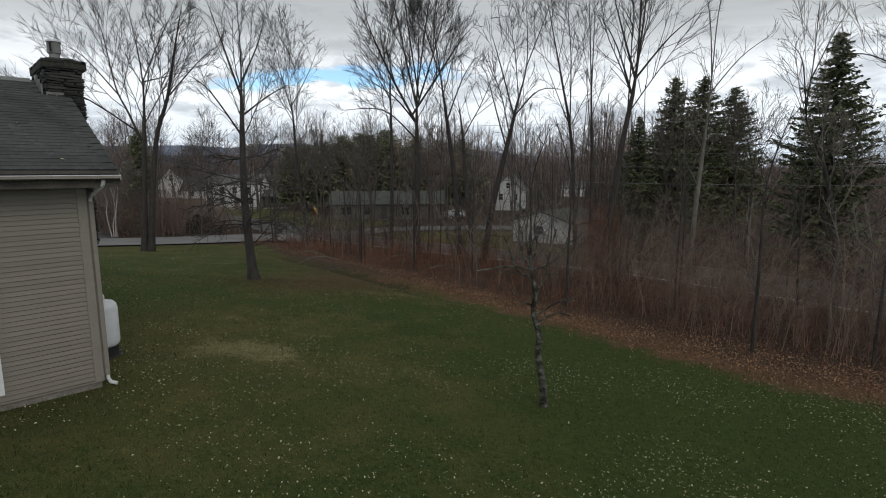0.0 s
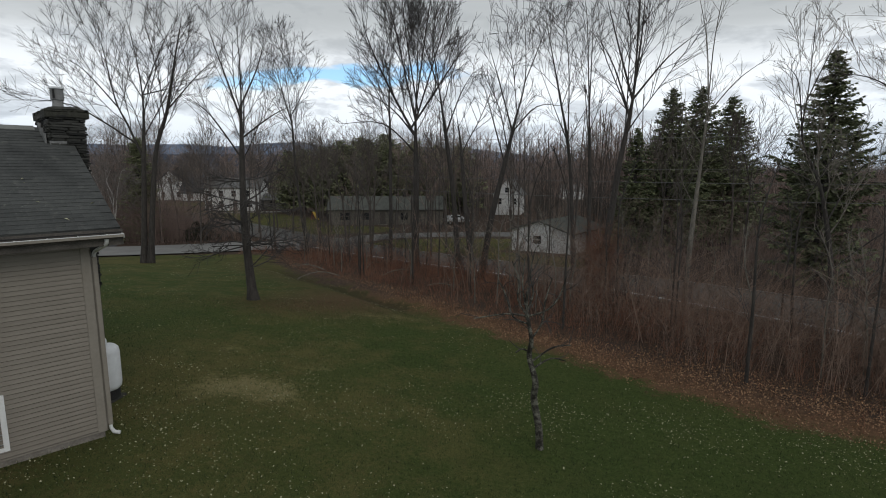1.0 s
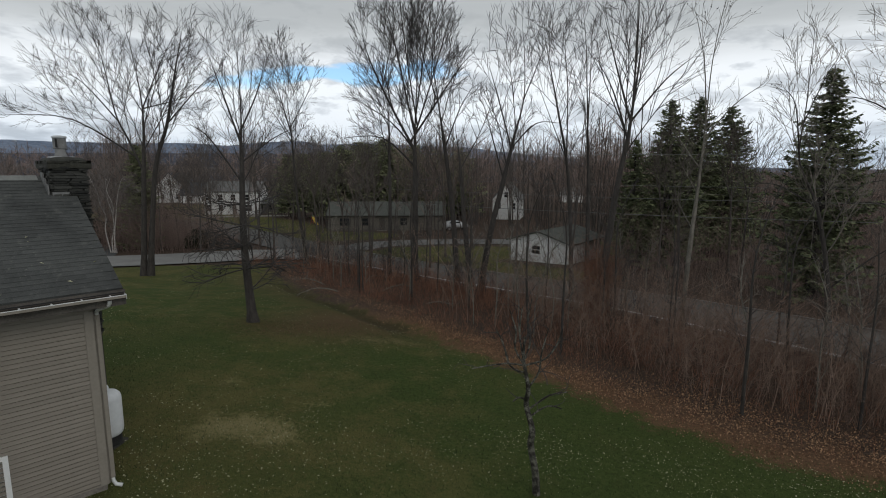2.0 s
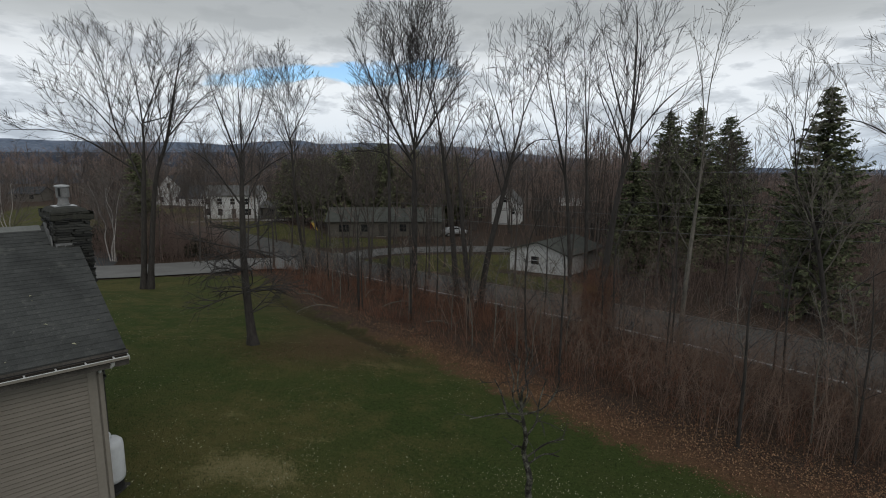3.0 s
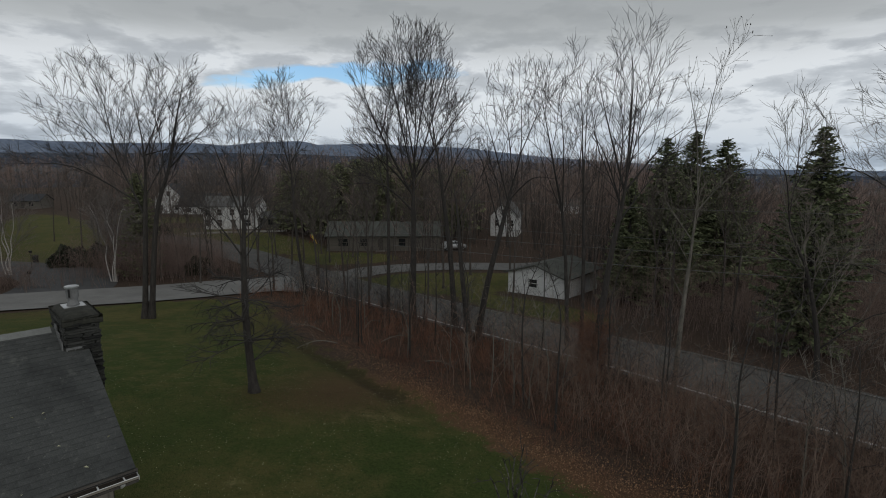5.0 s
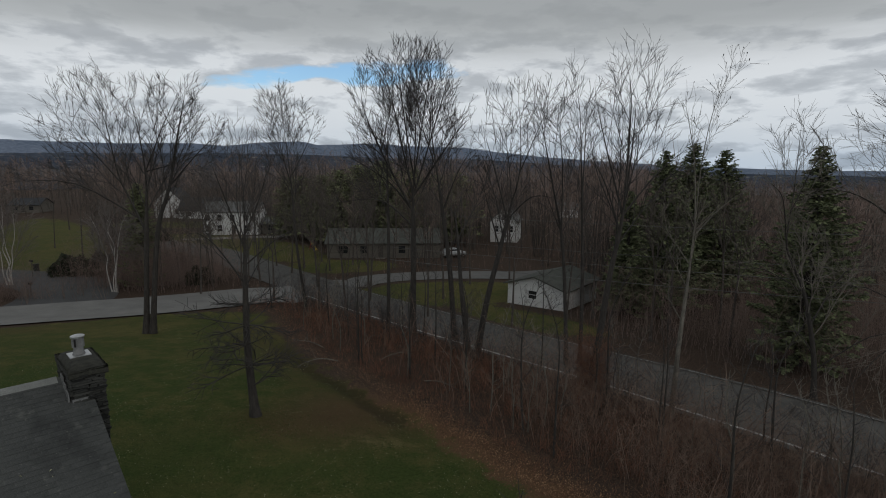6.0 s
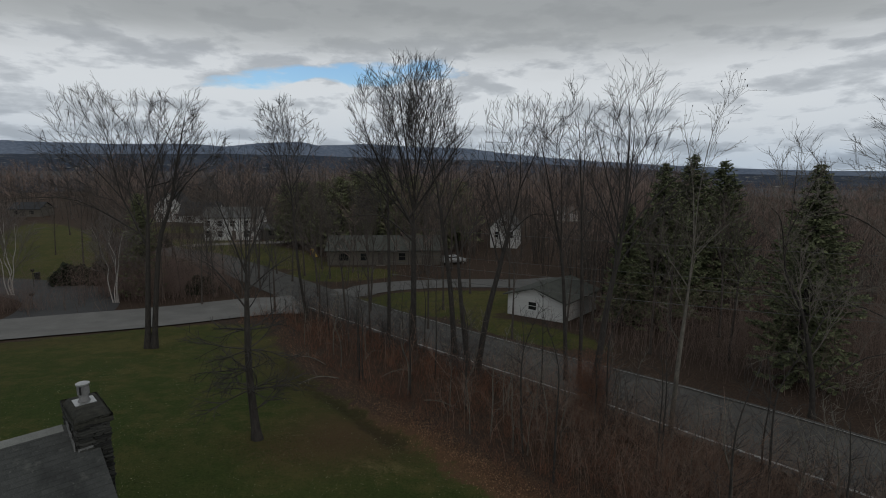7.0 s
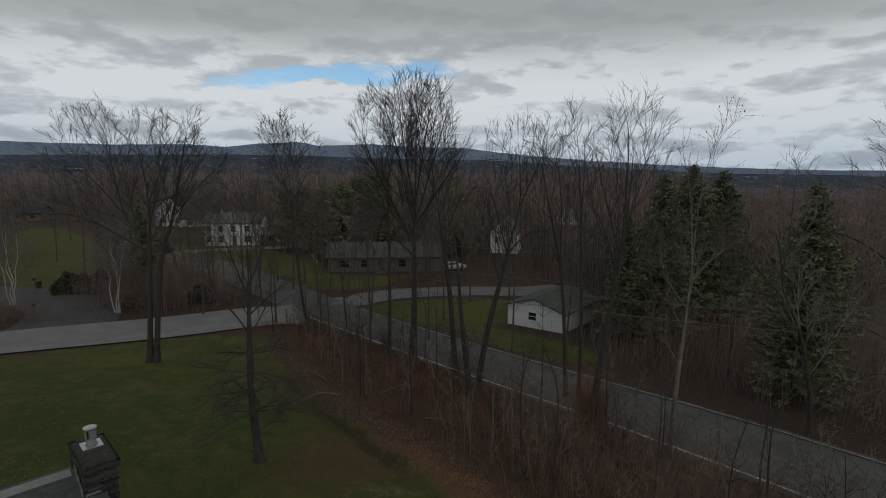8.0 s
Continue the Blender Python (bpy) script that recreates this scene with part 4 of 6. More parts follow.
for k, (x, y, h, r) in enumerate([(-17.6, 55.0, 13, 0.14), (-9.4, 52.0, 11, 0.16), (-6.3, 46.5, 10, 0.12), (-30.0, 68.0, 12, 0.16), (-26.5, 76.0, 13, 0.18), (-21.0, 74.0, 12, 0.15), (-33.5, 62.5, 10, 0.13),
                                  (-47.0, 84.0, 12, 0.2), (-56.0, 96.0, 13, 0.2), (-38.0, 108.0, 12, 0.2), (-44.0, 112.0, 11, 0.18), (4.0, 66.0, 12, 0.16), (8.5, 62.0, 13, 0.15), (14.5, 48.0, 12, 0.16),
                                  (20.0, 44.0, 13, 0.17), (28.5, 42.0, 12, 0.18), (12.5, 96.0, 12, 0.2), (19.0, 104.0, 12, 0.2), (-67.0, 140.0, 13, 0.22), (-75.0, 148.0, 12, 0.2), (-11.5, 49.0, 12, 0.11), (-1.0, 48.5, 13, 0.12), (6.5, 45.0, 12.5, 0.12), (-7.5, 56.0, 14, 0.14), (0.5, 57.0, 14, 0.14), (11.0, 44.0, 12, 0.12), (-15.0, 64.0, 14, 0.15), (17.0, 40.5, 12, 0.12), (25.5, 46.0, 13, 0.14), (30.0, 38.0, 12, 0.13), (-27.0, 58.5, 11, 0.12), (22.5, 39.0, 12, 0.12), (-7.0, 78.0, 11, 0.14), (-13.5, 81.0, 12, 0.15), (-1.5, 80.0, 11, 0.14), (-19.0, 84.0, 12, 0.15), (-36.0, 75.0, 9, 0.12), (-43.0, 78.0, 10, 0.13), (-62.0, 98.0, 10, 0.14), (-90.0, 128.0, 12, 0.18), (-57.0, 88.0, 10, 0.13), (-51.0, 82.0, 9, 0.12), (-70.0, 112.0, 11, 0.15), (-30.0, 72.0, 10, 0.12), (-25.0, 80.0, 11, 0.13), (-33.0, 66.0, 8.5, 0.11), (-4.0, 76.0, 10, 0.12), (-10.5, 77.0, 10, 0.12), (-41.0, 72.0, 11, 0.14), (-38.0, 80.0, 11, 0.14), (-46.0, 77.0, 11, 0.13), (-34.5, 70.0, 9.5, 0.12), (-52.0, 90.0, 11, 0.14), (-66.0, 104.0, 11, 0.15), (-78.0, 118.0, 12, 0.16), (-48.0, 94.0, 11, 0.14), (-28.0, 64.0, 8, 0.1), (-60.0, 110.0, 12, 0.15), (-72.0, 98.0, 10, 0.13), (-44.0, 70.5, 15.5, 0.15), (-40.0, 76.5, 16.5, 0.16), (-32.5, 73.0, 16, 0.15), (-29.0, 66.5, 15, 0.14), (-23.5, 68.0, 15, 0.14), (-20.5, 79.0, 16.5, 0.16), (-49.0, 81.0, 16.5, 0.16), (-16.0, 76.0, 15.5, 0.14), (-9.0, 66.0, 15, 0.14), (-54.0, 79.0, 16, 0.16)]):
    plain_tree(120 + k, x, y, h, r, "bare grey-brown tree among the houses over the road" if y > 60 else "bare slim tree beside the road")


def birch(seed, x, y, h):
    rng = random.Random(seed)
    g = at(x, y)
    stems = []
    for k in range(4):
        lean = (-0.15, -0.03, 0.07, 0.17)[k] + rng.uniform(-0.05, 0.05)
        stems.append([(x + 0.2 * k - 0.3, g)] + [(x + 0.2 * k - 0.3 + lean * h * f * (0.4 + 0.6 * f) + rng.uniform(-0.32, 0.32), g + h * f) for f in (0.14, 0.27, 0.4, 0.53, 0.66, 0.8)] + [(x + lean * h, g + h * rng.uniform(0.85, 1))])
    bare_tree("birch_tree", "white-barked bare birch with several stems", y, stems, 0.085, seed, BARK_WHITE, TWIG_WHITE, start=0.2, limbs=1.0, up=0.06, env=[(x + 0.3, g + h * 0.6, 0.34 * h, 0.44 * h)], group="birches over the side road")


birch(31, -53.0, 64.0, 11.0)
birch(32, -37.5, 59.8, 10.5)


def spruce(name, label, x, y, top_z, radius, seed, mat=NEEDLES, bare=0.08, sparse=1.0, taper=0.82, ragged=0.2, widest=9.0, spray=1.0):
    """An evergreen: trunk, and whorls of drooping boughs set with sprays of needles."""
    rng = np.random.default_rng(seed)
    g = at(x, y)
    h = top_z - g
    trunk = [(np.array([[0, 0, -0.2], [0.05, 0, h * 0.5], [0, 0, h]]), np.array([0.028 * h, 0.014 * h, 0.01]))]
    boughs, quads_v = [], []
    z = h * bare
    while z < h * 0.985:
        f = (z / h - bare) / (1 - bare)
        n = 5
        for k in range(n):
            a = rng.uniform(0, 6.283)
            ln = (min(radius * (1 - f) ** taper, widest) + 0.1) * rng.uniform(0.92 - ragged, 0.98 + ragged)
            t = np.linspace(0, 1, 4)
            droop = rng.uniform(-0.55, 0.12) * ln * t + 0.26 * ln * t ** 2.4
            pts = np.stack([np.cos(a) * ln * t, np.sin(a) * ln * t, min(z + rng.uniform(-0.7, 0.7) * (1 - f), h - 0.06) + droop], -1)
            boughs.append((pts, np.linspace(0.03, 0.006, 4)))
            m = max(6, int(ln * 36 * sparse))
            s = rng.uniform(0.12, 1.05, m)
            c = np.stack([np.interp(s, t, pts[:, i]) for i in range(3)], -1)
            swing = a + rng.choice([-1, 1], m) * rng.uniform(0.3, 1.3, m)
            size = rng.uniform(0.16, 0.38, m) * (0.6 + 0.4 * (1 - f)) * spray
            d = np.stack([np.cos(swing), np.sin(swing), rng.uniform(-0.75, 0.35, m)], -1) * size[:, None]
            w = np.stack([-np.sin(swing), np.cos(swing), rng.uniform(-0.8, 0.8, m)], -1) * (size * 0.34)[:, None]
            quads_v.append(np.stack([c, c + d * 0.55 + w, c + d, c + d * 0.55 - w], 1))
        z += 0.17 * (1 - 0.4 * f)
    v = np.concatenate(quads_v)
    ob = tagged(new(name), label, "tree", "evergreens")
    ob.location = (x, y, g)
    put("trunk", tubes_mesh("trunk", trunk, 8), BARK, ob)
    put("branch_framework", tubes_mesh("branch_framework", boughs, 3), BARK, ob)
    put("needles", mesh_np("needles", v.reshape(-1, 3), np.arange(len(v) * 4).reshape(-1, 4)), mat, ob)
    return ob


spruce("spruce_tree", "dark green pointed spruce across the road", 22.2, 52.0, 12.9, 4.5, 41, taper=0.78, ragged=0.16, sparse=0.75, spray=1.15)
spruce("spruce_tree", "dark green broad spruce with dense boughs", 27.6, 57.5, 13.8, 4.8, 42, taper=0.72, ragged=0.18, sparse=0.75, spray=1.15)
spruce("spruce_tree", "dark green spruce growing against its neighbour", 32.6, 60.5, 13.3, 4.9, 43, taper=0.72, ragged=0.18, sparse=0.75, spray=1.15)
spruce("spruce_tree", "tall dark green spruce beside the road", 24.8, 34.4, 12.7, 4.6, 44, taper=0.95, ragged=0.34, sparse=1.0, widest=2.5)
spruce("spruce_tree", "short spruce with a thin top", 18.2, 50.0, 9.0, 2.4, 45)
for k, (x, y, top, rad) in enumerate([(-23.5, 106, 9.6, 4.2), (-19.0, 102, 10.6, 4.8), (-14.5, 107, 11.0, 5.0), (-10.0, 103, 10.4, 4.6), (-5.5, 108, 10.8, 4.8), (-1.0, 104, 9.8, 4.4), (-28.5, 110, 9.2, 4.0), (-32.5, 113, 9.0, 3.6), (3.5, 106, 10.0, 4.4), (-12.0, 112, 12.4, 5.0), (-17.0, 111, 11.6, 4.8)]):
    spruce("pine_tree", "dark ragged pine standing among bare woods", x, y, top, rad, 60 + k, PINE, 0.16, 0.26, 0.42, 0.45, spray=1.75)


spruce("cedar_tree", "dark shaggy evergreen among bare scrub by the side road", -37.0, 65.0, 9.0, 2.2, 76, PINE, 0.05, 1.0, 0.5, 0.4)


# ---- thicket between the lawn and the road ----
def thicket_points(rng, n, lo, hi):
    """Random places between the lawn's edge and the road, lo..hi metres beyond the edge."""
    got = []
    while sum(len(g) for g in got) < n:
        x, y = rng.uniform(-20, 34, n * 3), rng.uniform(2, 62, n * 3)
        d = -in_lawn(x, y)
        r, s = dist_line(x, y, ROAD_MID)
        keep = (d > lo) & (d < hi) & (r > 4.4) & (s > 0) & (y - 0.15 * abs(x) > 1) & (dist_line(x, y, SIDE_MID)[0] > 4.5)
        got.append(np.stack([x[keep], y[keep]], -1))
    return np.concatenate(got)[:n]


def stems_stuff(name, label, mat, seed, places, tall, thin, forks=4, lean=0.16, clump=1, edge=False):
    """Many thin upright stems with side twigs, as one object."""
    rng = np.random.default_rng(seed)
    if clump > 1:
        heart = places[:max(1, len(places) // clump)]
        size = rng.uniform(0.55, 1.25, len(heart))
        which = np.arange(len(places)) % len(heart)
        places, grow = heart[which] + rng.normal(0, 0.16, (len(places), 2)), size[which]
    else:
        grow = np.ones(len(places))
    n = len(places)
    base = np.column_stack([places, height(places[:, 0], places[:, 1]) - 0.05])
    rise = 0.4 + 0.6 * smooth(1.0, 7.0, -in_lawn(places[:, 0], places[:, 1])) if edge else 1.0
    grow = grow * rise
    h = (tall[0] + (tall[1] - tall[0]) * rng.random(n) ** 1.4) * grow
    tilt = rng.normal(0, lean, (n, 2))
    nodes = np.linspace(0, 1, 4)
    P = np.empty((n, 4, 3))
    for k, f in enumerate(nodes):
        P[:, k, :2] = base[:, :2] + tilt * (h * f ** 1.4)[:, None] + (rng.normal(0, 0.03, (n, 2)) * h[:, None] if 0 < k else 0)
        P[:, k, 2] = base[:, 2] + h * f
    R = (thin * (0.6 + 0.8 * rng.random(n)))[:, None] * np.array([1.0, 0.8, 0.55, 0.3])
    V, F = tube_arrays(P, R, 3)
    Vs, Fs, off = [V], [F], len(V)
    for k in range(forks):
        f = rng.uniform(0.3, 0.95, n)
        i = np.minimum((f * 3).astype(int), 2)
        w = (f * 3 - i)[:, None]
        row = np.arange(n)
        q = P[row, i] * (1 - w) + P[row, i + 1] * w
        a = rng.uniform(0, 6.283, n)
        ln = h * rng.uniform(0.12, 0.34, n)
        d = np.stack([np.cos(a) * 0.8, np.sin(a) * 0.8, rng.uniform(0.05, 0.9, n)], -1) * ln[:, None]
        V, F = tube_arrays(np.stack([q, q + d], 1), (thin * 0.5) * np.array([[0.9, 0.5]]) * np.ones((n, 1)), 3)
        Vs.append(V)
        Fs.append(F + off)
        off += len(V)
    return tagged(put(name, mesh_np(name, np.concatenate(Vs), np.concatenate(Fs)), mat), label, "undergrowth", kind="stuff")


rs = np.random.default_rng(5)
spots = thicket_points(rs, 13000, 1.4, 30)
spots = spots[-in_lawn(spots[:, 0], spots[:, 1]) > 1.4 + 1.9 * smooth(4, 9, spots[:, 0])]
red = spots[(spots[:, 0] < 13.5 + rs.normal(0, 2.5, len(spots)))]
tan = spots[(spots[:, 0] >= 10.5 + rs.normal(0, 2.5, len(spots)))]
stems_stuff("red_undergrowth", "dense reddish-brown leafless shrub stems behind the lawn", TWIG_RED, 6, red, (0.4, 2.1), 0.0058, 4, 0.34, 8, True)
stems_stuff("tan_undergrowth", "dense grey-brown leafless brush beside the road", TWIG_TAN, 7, tan, (0.5, 2.6), 0.0055, 7, 0.30, 7, True)
stems_stuff("weed_fringe", "low dry brown weeds along the lawn's edge", TWIG_RED, 8, thicket_points(rs, 2600, 0.2, 3.6), (0.12, 0.7), 0.005, 3, 0.45)
stems_stuff("young_growth", "tall thin grey saplings crowding the thicket", TWIG_TAN, 9, thicket_points(rs, 260, 2.2, 30), (2.2, 4.6), 0.013, 9, 0.24)
tall_spots = thicket_points(rs, 3000, 2.6, 30)
tall_spots = tall_spots[tall_spots[:, 0] > 3 + 2 * rs.random(len(tall_spots))]
stems_stuff("tall_brush", "hazy tall grey-brown brush screening the road", TWIG_TAN, 12, tall_spots, (1.5, 3.9), 0.0062, 12, 0.26)
near_road = thicket_points(rs, 9000, 3.0, 40)
near_road = near_road[dist_line(near_road[:, 0], near_road[:, 1], ROAD_MID)[0] < 6.8][:800]
stems_stuff("road_shrubs", "dark many-stemmed bare shrubs along the road's near edge", TWIG, 13, near_road, (1.6, 4.6), 0.016, 10, 0.26, 6)
# vines over the leaning trunk
ring = rs.uniform(0, 6.283, 480)
vine_xy = np.stack([8.35 + np.cos(ring) * rs.uniform(0.05, 0.8, 480), 27.4 + np.sin(ring) * rs.uniform(0.05, 0.8, 480)], -1)
stems_stuff("vine_tangle", "reddish tangle of vines round a leaning trunk", TWIG_RED, 10, vine_xy, (1.0, 4.6), 0.008, 9, 0.12)


def sapling(name, label, seed, h, bark, twig):
    """A young tree, built round its own foot."""
    rng = np.random.default_rng(seed)
    pts = catmull([(0, 0, -0.15), (rng.normal(0, 0.12), rng.normal(0, 0.12), h * 0.35), (rng.normal(0, 0.25), rng.normal(0, 0.25), h * 0.7), (rng.normal(0, 0.4), rng.normal(0, 0.4), h)], 4)
    rad = np.linspace(0.0085 * h, 0.008, len(pts))
    out = []
    for k in range(int(h * 3.2)):
        f = 0.3 + 0.68 * rng.random()
        i = int(f * (len(pts) - 1))
        a = rng.uniform(0, 6.283)
        sprout(rng, out, pts[i], np.array([math.cos(a) * 0.75, math.sin(a) * 0.75, 0.7]), h * 0.26 * (1.25 - f), 0.011, 1, 2, 0.08, 0.14)
    ob = tagged(new(name), label, "tree", "saplings in the thicket")
    put("trunk", tubes_mesh("trunk", [(pts, rad)], 6), bark, ob)
    put("crown", tubes_mesh("crown", out, 3), twig, ob)
    return ob


kinds = [sapling("sapling", "thin grey leafless sapling in the thicket", 71, 6.2, BARK, TWIG), sapling("sapling", "thin pale leafless sapling in the thicket", 72, 5.0, BARK_LIGHT, TWIG_GREY),
         sapling("sapling", "slender dark leafless sapling in the thicket", 73, 7.6, BARK, TWIG), sapling("sapling", "short pale leafless sapling in the thicket", 74, 4.0, BARK_LIGHT, TWIG_GREY)]
places = thicket_points(rs, 74, 1.8, 30)
for k, (x, y) in enumerate(places):
    turn = pose(x, y, at(x, y), 0, 0, rs.uniform(0, 360))
    if k < 4:
        kinds[k].matrix_basis = turn
    else:
        copy_thing(kinds[k % 4], turn)



def fallen_branch(x, y, turn, length, seed):
    """A dead limb lying in the brush, arched off the ground."""
    rng = np.random.default_rng(seed)
    t = np.linspace(0, 1, 7)
    pts = np.stack([t * length, np.sin(t * 2.6) * 0.35 * rng.uniform(-1, 1), 0.05 + np.sin(t * 3.1) * 0.45 * rng.uniform(0.4, 1.0)], -1)
    polys = [(pts, np.linspace(0.045, 0.012, 7))]
    for k in range(4):
        i = 2 + k
        sprout(rng, polys, pts[i], unit(np.array([0.7, rng.uniform(-0.8, 0.8), rng.uniform(0.0, 0.6)])), length * 0.28, 0.016, 1, 2, 0.0, 0.2)
    ob = put("fallen_branch", tubes_mesh("fallen_branch", polys, 5), BARK_LIGHT)
    ob.matrix_basis = pose(x, y, at(x, y), 0, 0, turn)
    tagged(ob, "pale dead branch lying in the brush", "branch", "fallen branches")


for k, (x, y, turn, length) in enumerate([(-3.9, 33.6, 20, 2.6), (-8.2, 36.5, 150, 3.0), (-5.5, 37.5, 60, 2.2), (-0.8, 29.5, -30, 2.4), (4.4, 24.4, 100, 1.8), (-6.6, 33.2, 200, 2.6)]):
    fallen_branch(x, y, turn, length, 300 + k)

copy_thing(kinds[1], pose(2.7, 25.3, at(2.7, 25.3), 0, 0, 140))
copy_thing(kinds[3], pose(12.6, 16.6, at(12.6, 16.6), 0, 0, 75))

# ---- leaves and grass ----
strip = thicket_points(rs, 140000, -0.7, 5.4)
dd = -in_lawn(strip[:, 0], strip[:, 1])
keep = strip[(rs.random(len(strip)) < 0.92 * (1 - 0.75 * smooth(22, 36, strip[:, 1])) * np.exp(-((dd - 0.95 - 0.8 * smooth(4, 10, strip[:, 0])) / (0.85 + 1.0 * smooth(4, 10, strip[:, 0]))) ** 2))]
tagged(put("leaf_drift", leaf_mesh("leaf_drift", np.column_stack([keep, height(keep[:, 0], keep[:, 1]) + 0.02]), 0.046, rs, 0.5), LITTER), "drift of brown fallen leaves along the lawn's edge", "leaves", kind="stuff")
foot_xy = rs.normal((-6.7, 22.8), (1.7, 0.9), (2600, 2))
tagged(put("tree_leaves", leaf_mesh("tree_leaves", np.column_stack([foot_xy, height(foot_xy[:, 0], foot_xy[:, 1]) + 0.015]), 0.036, rs, 0.25), LITTER_DARK), "brown fallen leaves on the grass under the tree", "leaves", kind="stuff")
xy = np.stack([rs.uniform(-24, 22, 42000), 3 + 41 * rs.random(42000) ** 1.3], -1)
xy = np.concatenate([xy, np.stack([rs.uniform(-9, 11, 11000), rs.uniform(5.5, 14, 11000)], -1)])
xy = xy[in_lawn(xy[:, 0], xy[:, 1]) > 0.2]
clump = np.array([noise.noise(Vector((x * 0.35, y * 0.35, 3.0))) for x, y in xy])
xy = xy[(clump + rs.normal(0, 0.25, len(xy))) > 0.08]
tagged(put("lawn_leaves", leaf_mesh("lawn_leaves", np.column_stack([xy, height(xy[:, 0], xy[:, 1]) + 0.035]), 0.031, rs), LEAF_PALE), "scattered pale fallen leaves on the lawn", "leaves", kind="stuff")
n = 110000
gx, gy = rs.uniform(-17, 17, n), 5.5 + 19 * rs.random(n) ** 1.5
ok = (in_lawn(gx, gy) > -0.3) & (abs(gx) < gy * 0.95 + 2)
gx, gy = gx[ok], gy[ok]
m = len(gx)
foot = np.stack([gx, gy, height(gx, gy)], -1)
a = rs.uniform(0, 6.283, m)
side = np.stack([np.cos(a), np.sin(a), np.zeros(m)], -1) * 0.006
tip = foot + np.stack([rs.normal(0, 0.025, m), rs.normal(0, 0.025, m), rs.uniform(0.03, 0.075, m)], -1)
tagged(put("grass", mesh_np("grass", np.stack([foot - side, foot + side, tip], 1).reshape(-1, 3), np.arange(m * 3).reshape(-1, 3)), BLADES), "short green grass blades of the lawn", "grass", kind="stuff")


# ---- woods in the distance ----
def woods(name, label, seed, count, y0, y1, tall, mat, keepout, twig):
    """A stand of bare trees as one object: stems, forked limbs and twigs."""
    rng = np.random.default_rng(seed)
    y = y0 + (y1 - y0) * rng.random(count * 3) ** 1.1
    x = rng.uniform(-1.06, 1.06, count * 3) * (y + 14)
    ok = np.ones(len(x), bool)
    for cx, cy, r in keepout:
        ok &= np.hypot(x - cx, y - cy) > r
    for line, gap in ((ROAD_MID, 6.5), (SIDE_MID, 6.0), (LANE_MID, 4.5)):
        ok &= dist_line(x, y, line)[0] > gap
    ok &= (in_lawn(x, y) < -1) & (yards(x, y) < -1.0)
    x, y = x[ok][:count], y[ok][:count]
    n = len(x)
    g = height(x, y)
    h = rng.uniform(tall[0], tall[1], n) * (1 - 0.42 * smooth(0.34, 0.6, x / y))
    top = np.stack([x + rng.normal(0, 1.1, n), y + rng.normal(0, 1.1, n), g + h], -1)
    root = np.stack([x, y, g - 0.2], -1)
    P = np.stack([root, root * 0.55 + top * 0.45 + rng.normal(0, 0.15, (n, 3)), top], 1)
    V, F = tube_arrays(P, h[:, None] * np.array([[0.0072, 0.005, 0.002]]), 4)
    boles = len(F)
    Vs, Fs, Ts, off = [V], [F], [], len(V)
    for k in range(9):
        f = 0.3 + 0.65 * rng.random(n)
        q = root * (1 - f)[:, None] + top * f[:, None]
        a = rng.uniform(0, 6.283, n)
        ln = h * rng.uniform(0.16, 0.34, n) * (1.3 - 0.7 * f)
        d = np.stack([np.cos(a) * 0.75, np.sin(a) * 0.75, rng.uniform(0.45, 1.0, n)], -1) * ln[:, None]
        V, F = tube_arrays(np.stack([q, q + d], 1), np.array([[0.034, 0.014]]) * np.ones((n, 1)), 3)
        Vs.append(V)
        Fs.append(F + off)
        off += len(V)
        for j in range(8):
            u = rng.uniform(0.25, 1.0, n)[:, None]
            p = q + d * u
            e = p + (d * 0.42 + rng.normal(0, 0.33, (n, 3)) * ln[:, None] * 0.6)
            w = rng.normal(0, 1, (n, 3))
            w *= twig / np.linalg.norm(w, axis=1, keepdims=True)
            Ts.append(np.stack([p - w, p + w, e], 1).reshape(-1, 3))
    V, F = np.concatenate(Vs), np.concatenate(Fs)
    is_bole = np.tile(np.arange(len(F)) < boles, 2)
    F = np.concatenate([F[:, [0, 1, 2]], F[:, [0, 2, 3]]])
    T = np.concatenate(Ts)
    F = np.concatenate([F, len(V) + np.arange(len(T)).reshape(-1, 3)])
    me = mesh_np(name, np.concatenate([V, T]), F)
    ob = tagged(put(name, me, mat), label, "woods", kind="stuff")
    me.materials.append(BARK_BROWN)
    slots = np.zeros(len(F), np.int32)
    slots[:len(is_bole)] = is_bole
    me.polygons.foreach_set("material_index", slots)
    return ob


CLEAR = [(-76, 156, 13), (-45, 121, 10), (-10, 90, 8), (10, 53, 7), (14, 111, 6), (2, 90, 4), (-47, 67, 8), (-62, 82, 9), (-51, 66, 13), (-34, 83, 9), (-24, 74, 7), (-70, 60, 12), (-36, 66, 11), (-40, 104, 9), (-55, 108, 8), (-62, 125, 9), (-70, 142, 10), (12.5, 100, 6), (10, 84, 6)]
woods("near_woods", "bare brown trees across the road", 81, 1450, 58, 135, (10.5, 18.0), WOODS, CLEAR, 0.017)
woods("far_woods", "bare brown woods stretching into the distance", 82, 1500, 105, 330, (12.5, 19.0), WOODS, CLEAR, 0.045)
rw = np.random.default_rng(15)
under = np.stack([rw.uniform(-70, 70, 16000), rw.uniform(44, 110, 16000)], -1)
okay = (yards(under[:, 0], under[:, 1]) < 0.1) & (in_lawn(under[:, 0], under[:, 1]) < -1)
for line, gap in ((ROAD_MID, 5.5), (SIDE_MID, 5.0), (LANE_MID, 3.5)):
    okay &= dist_line(under[:, 0], under[:, 1], line)[0] > gap
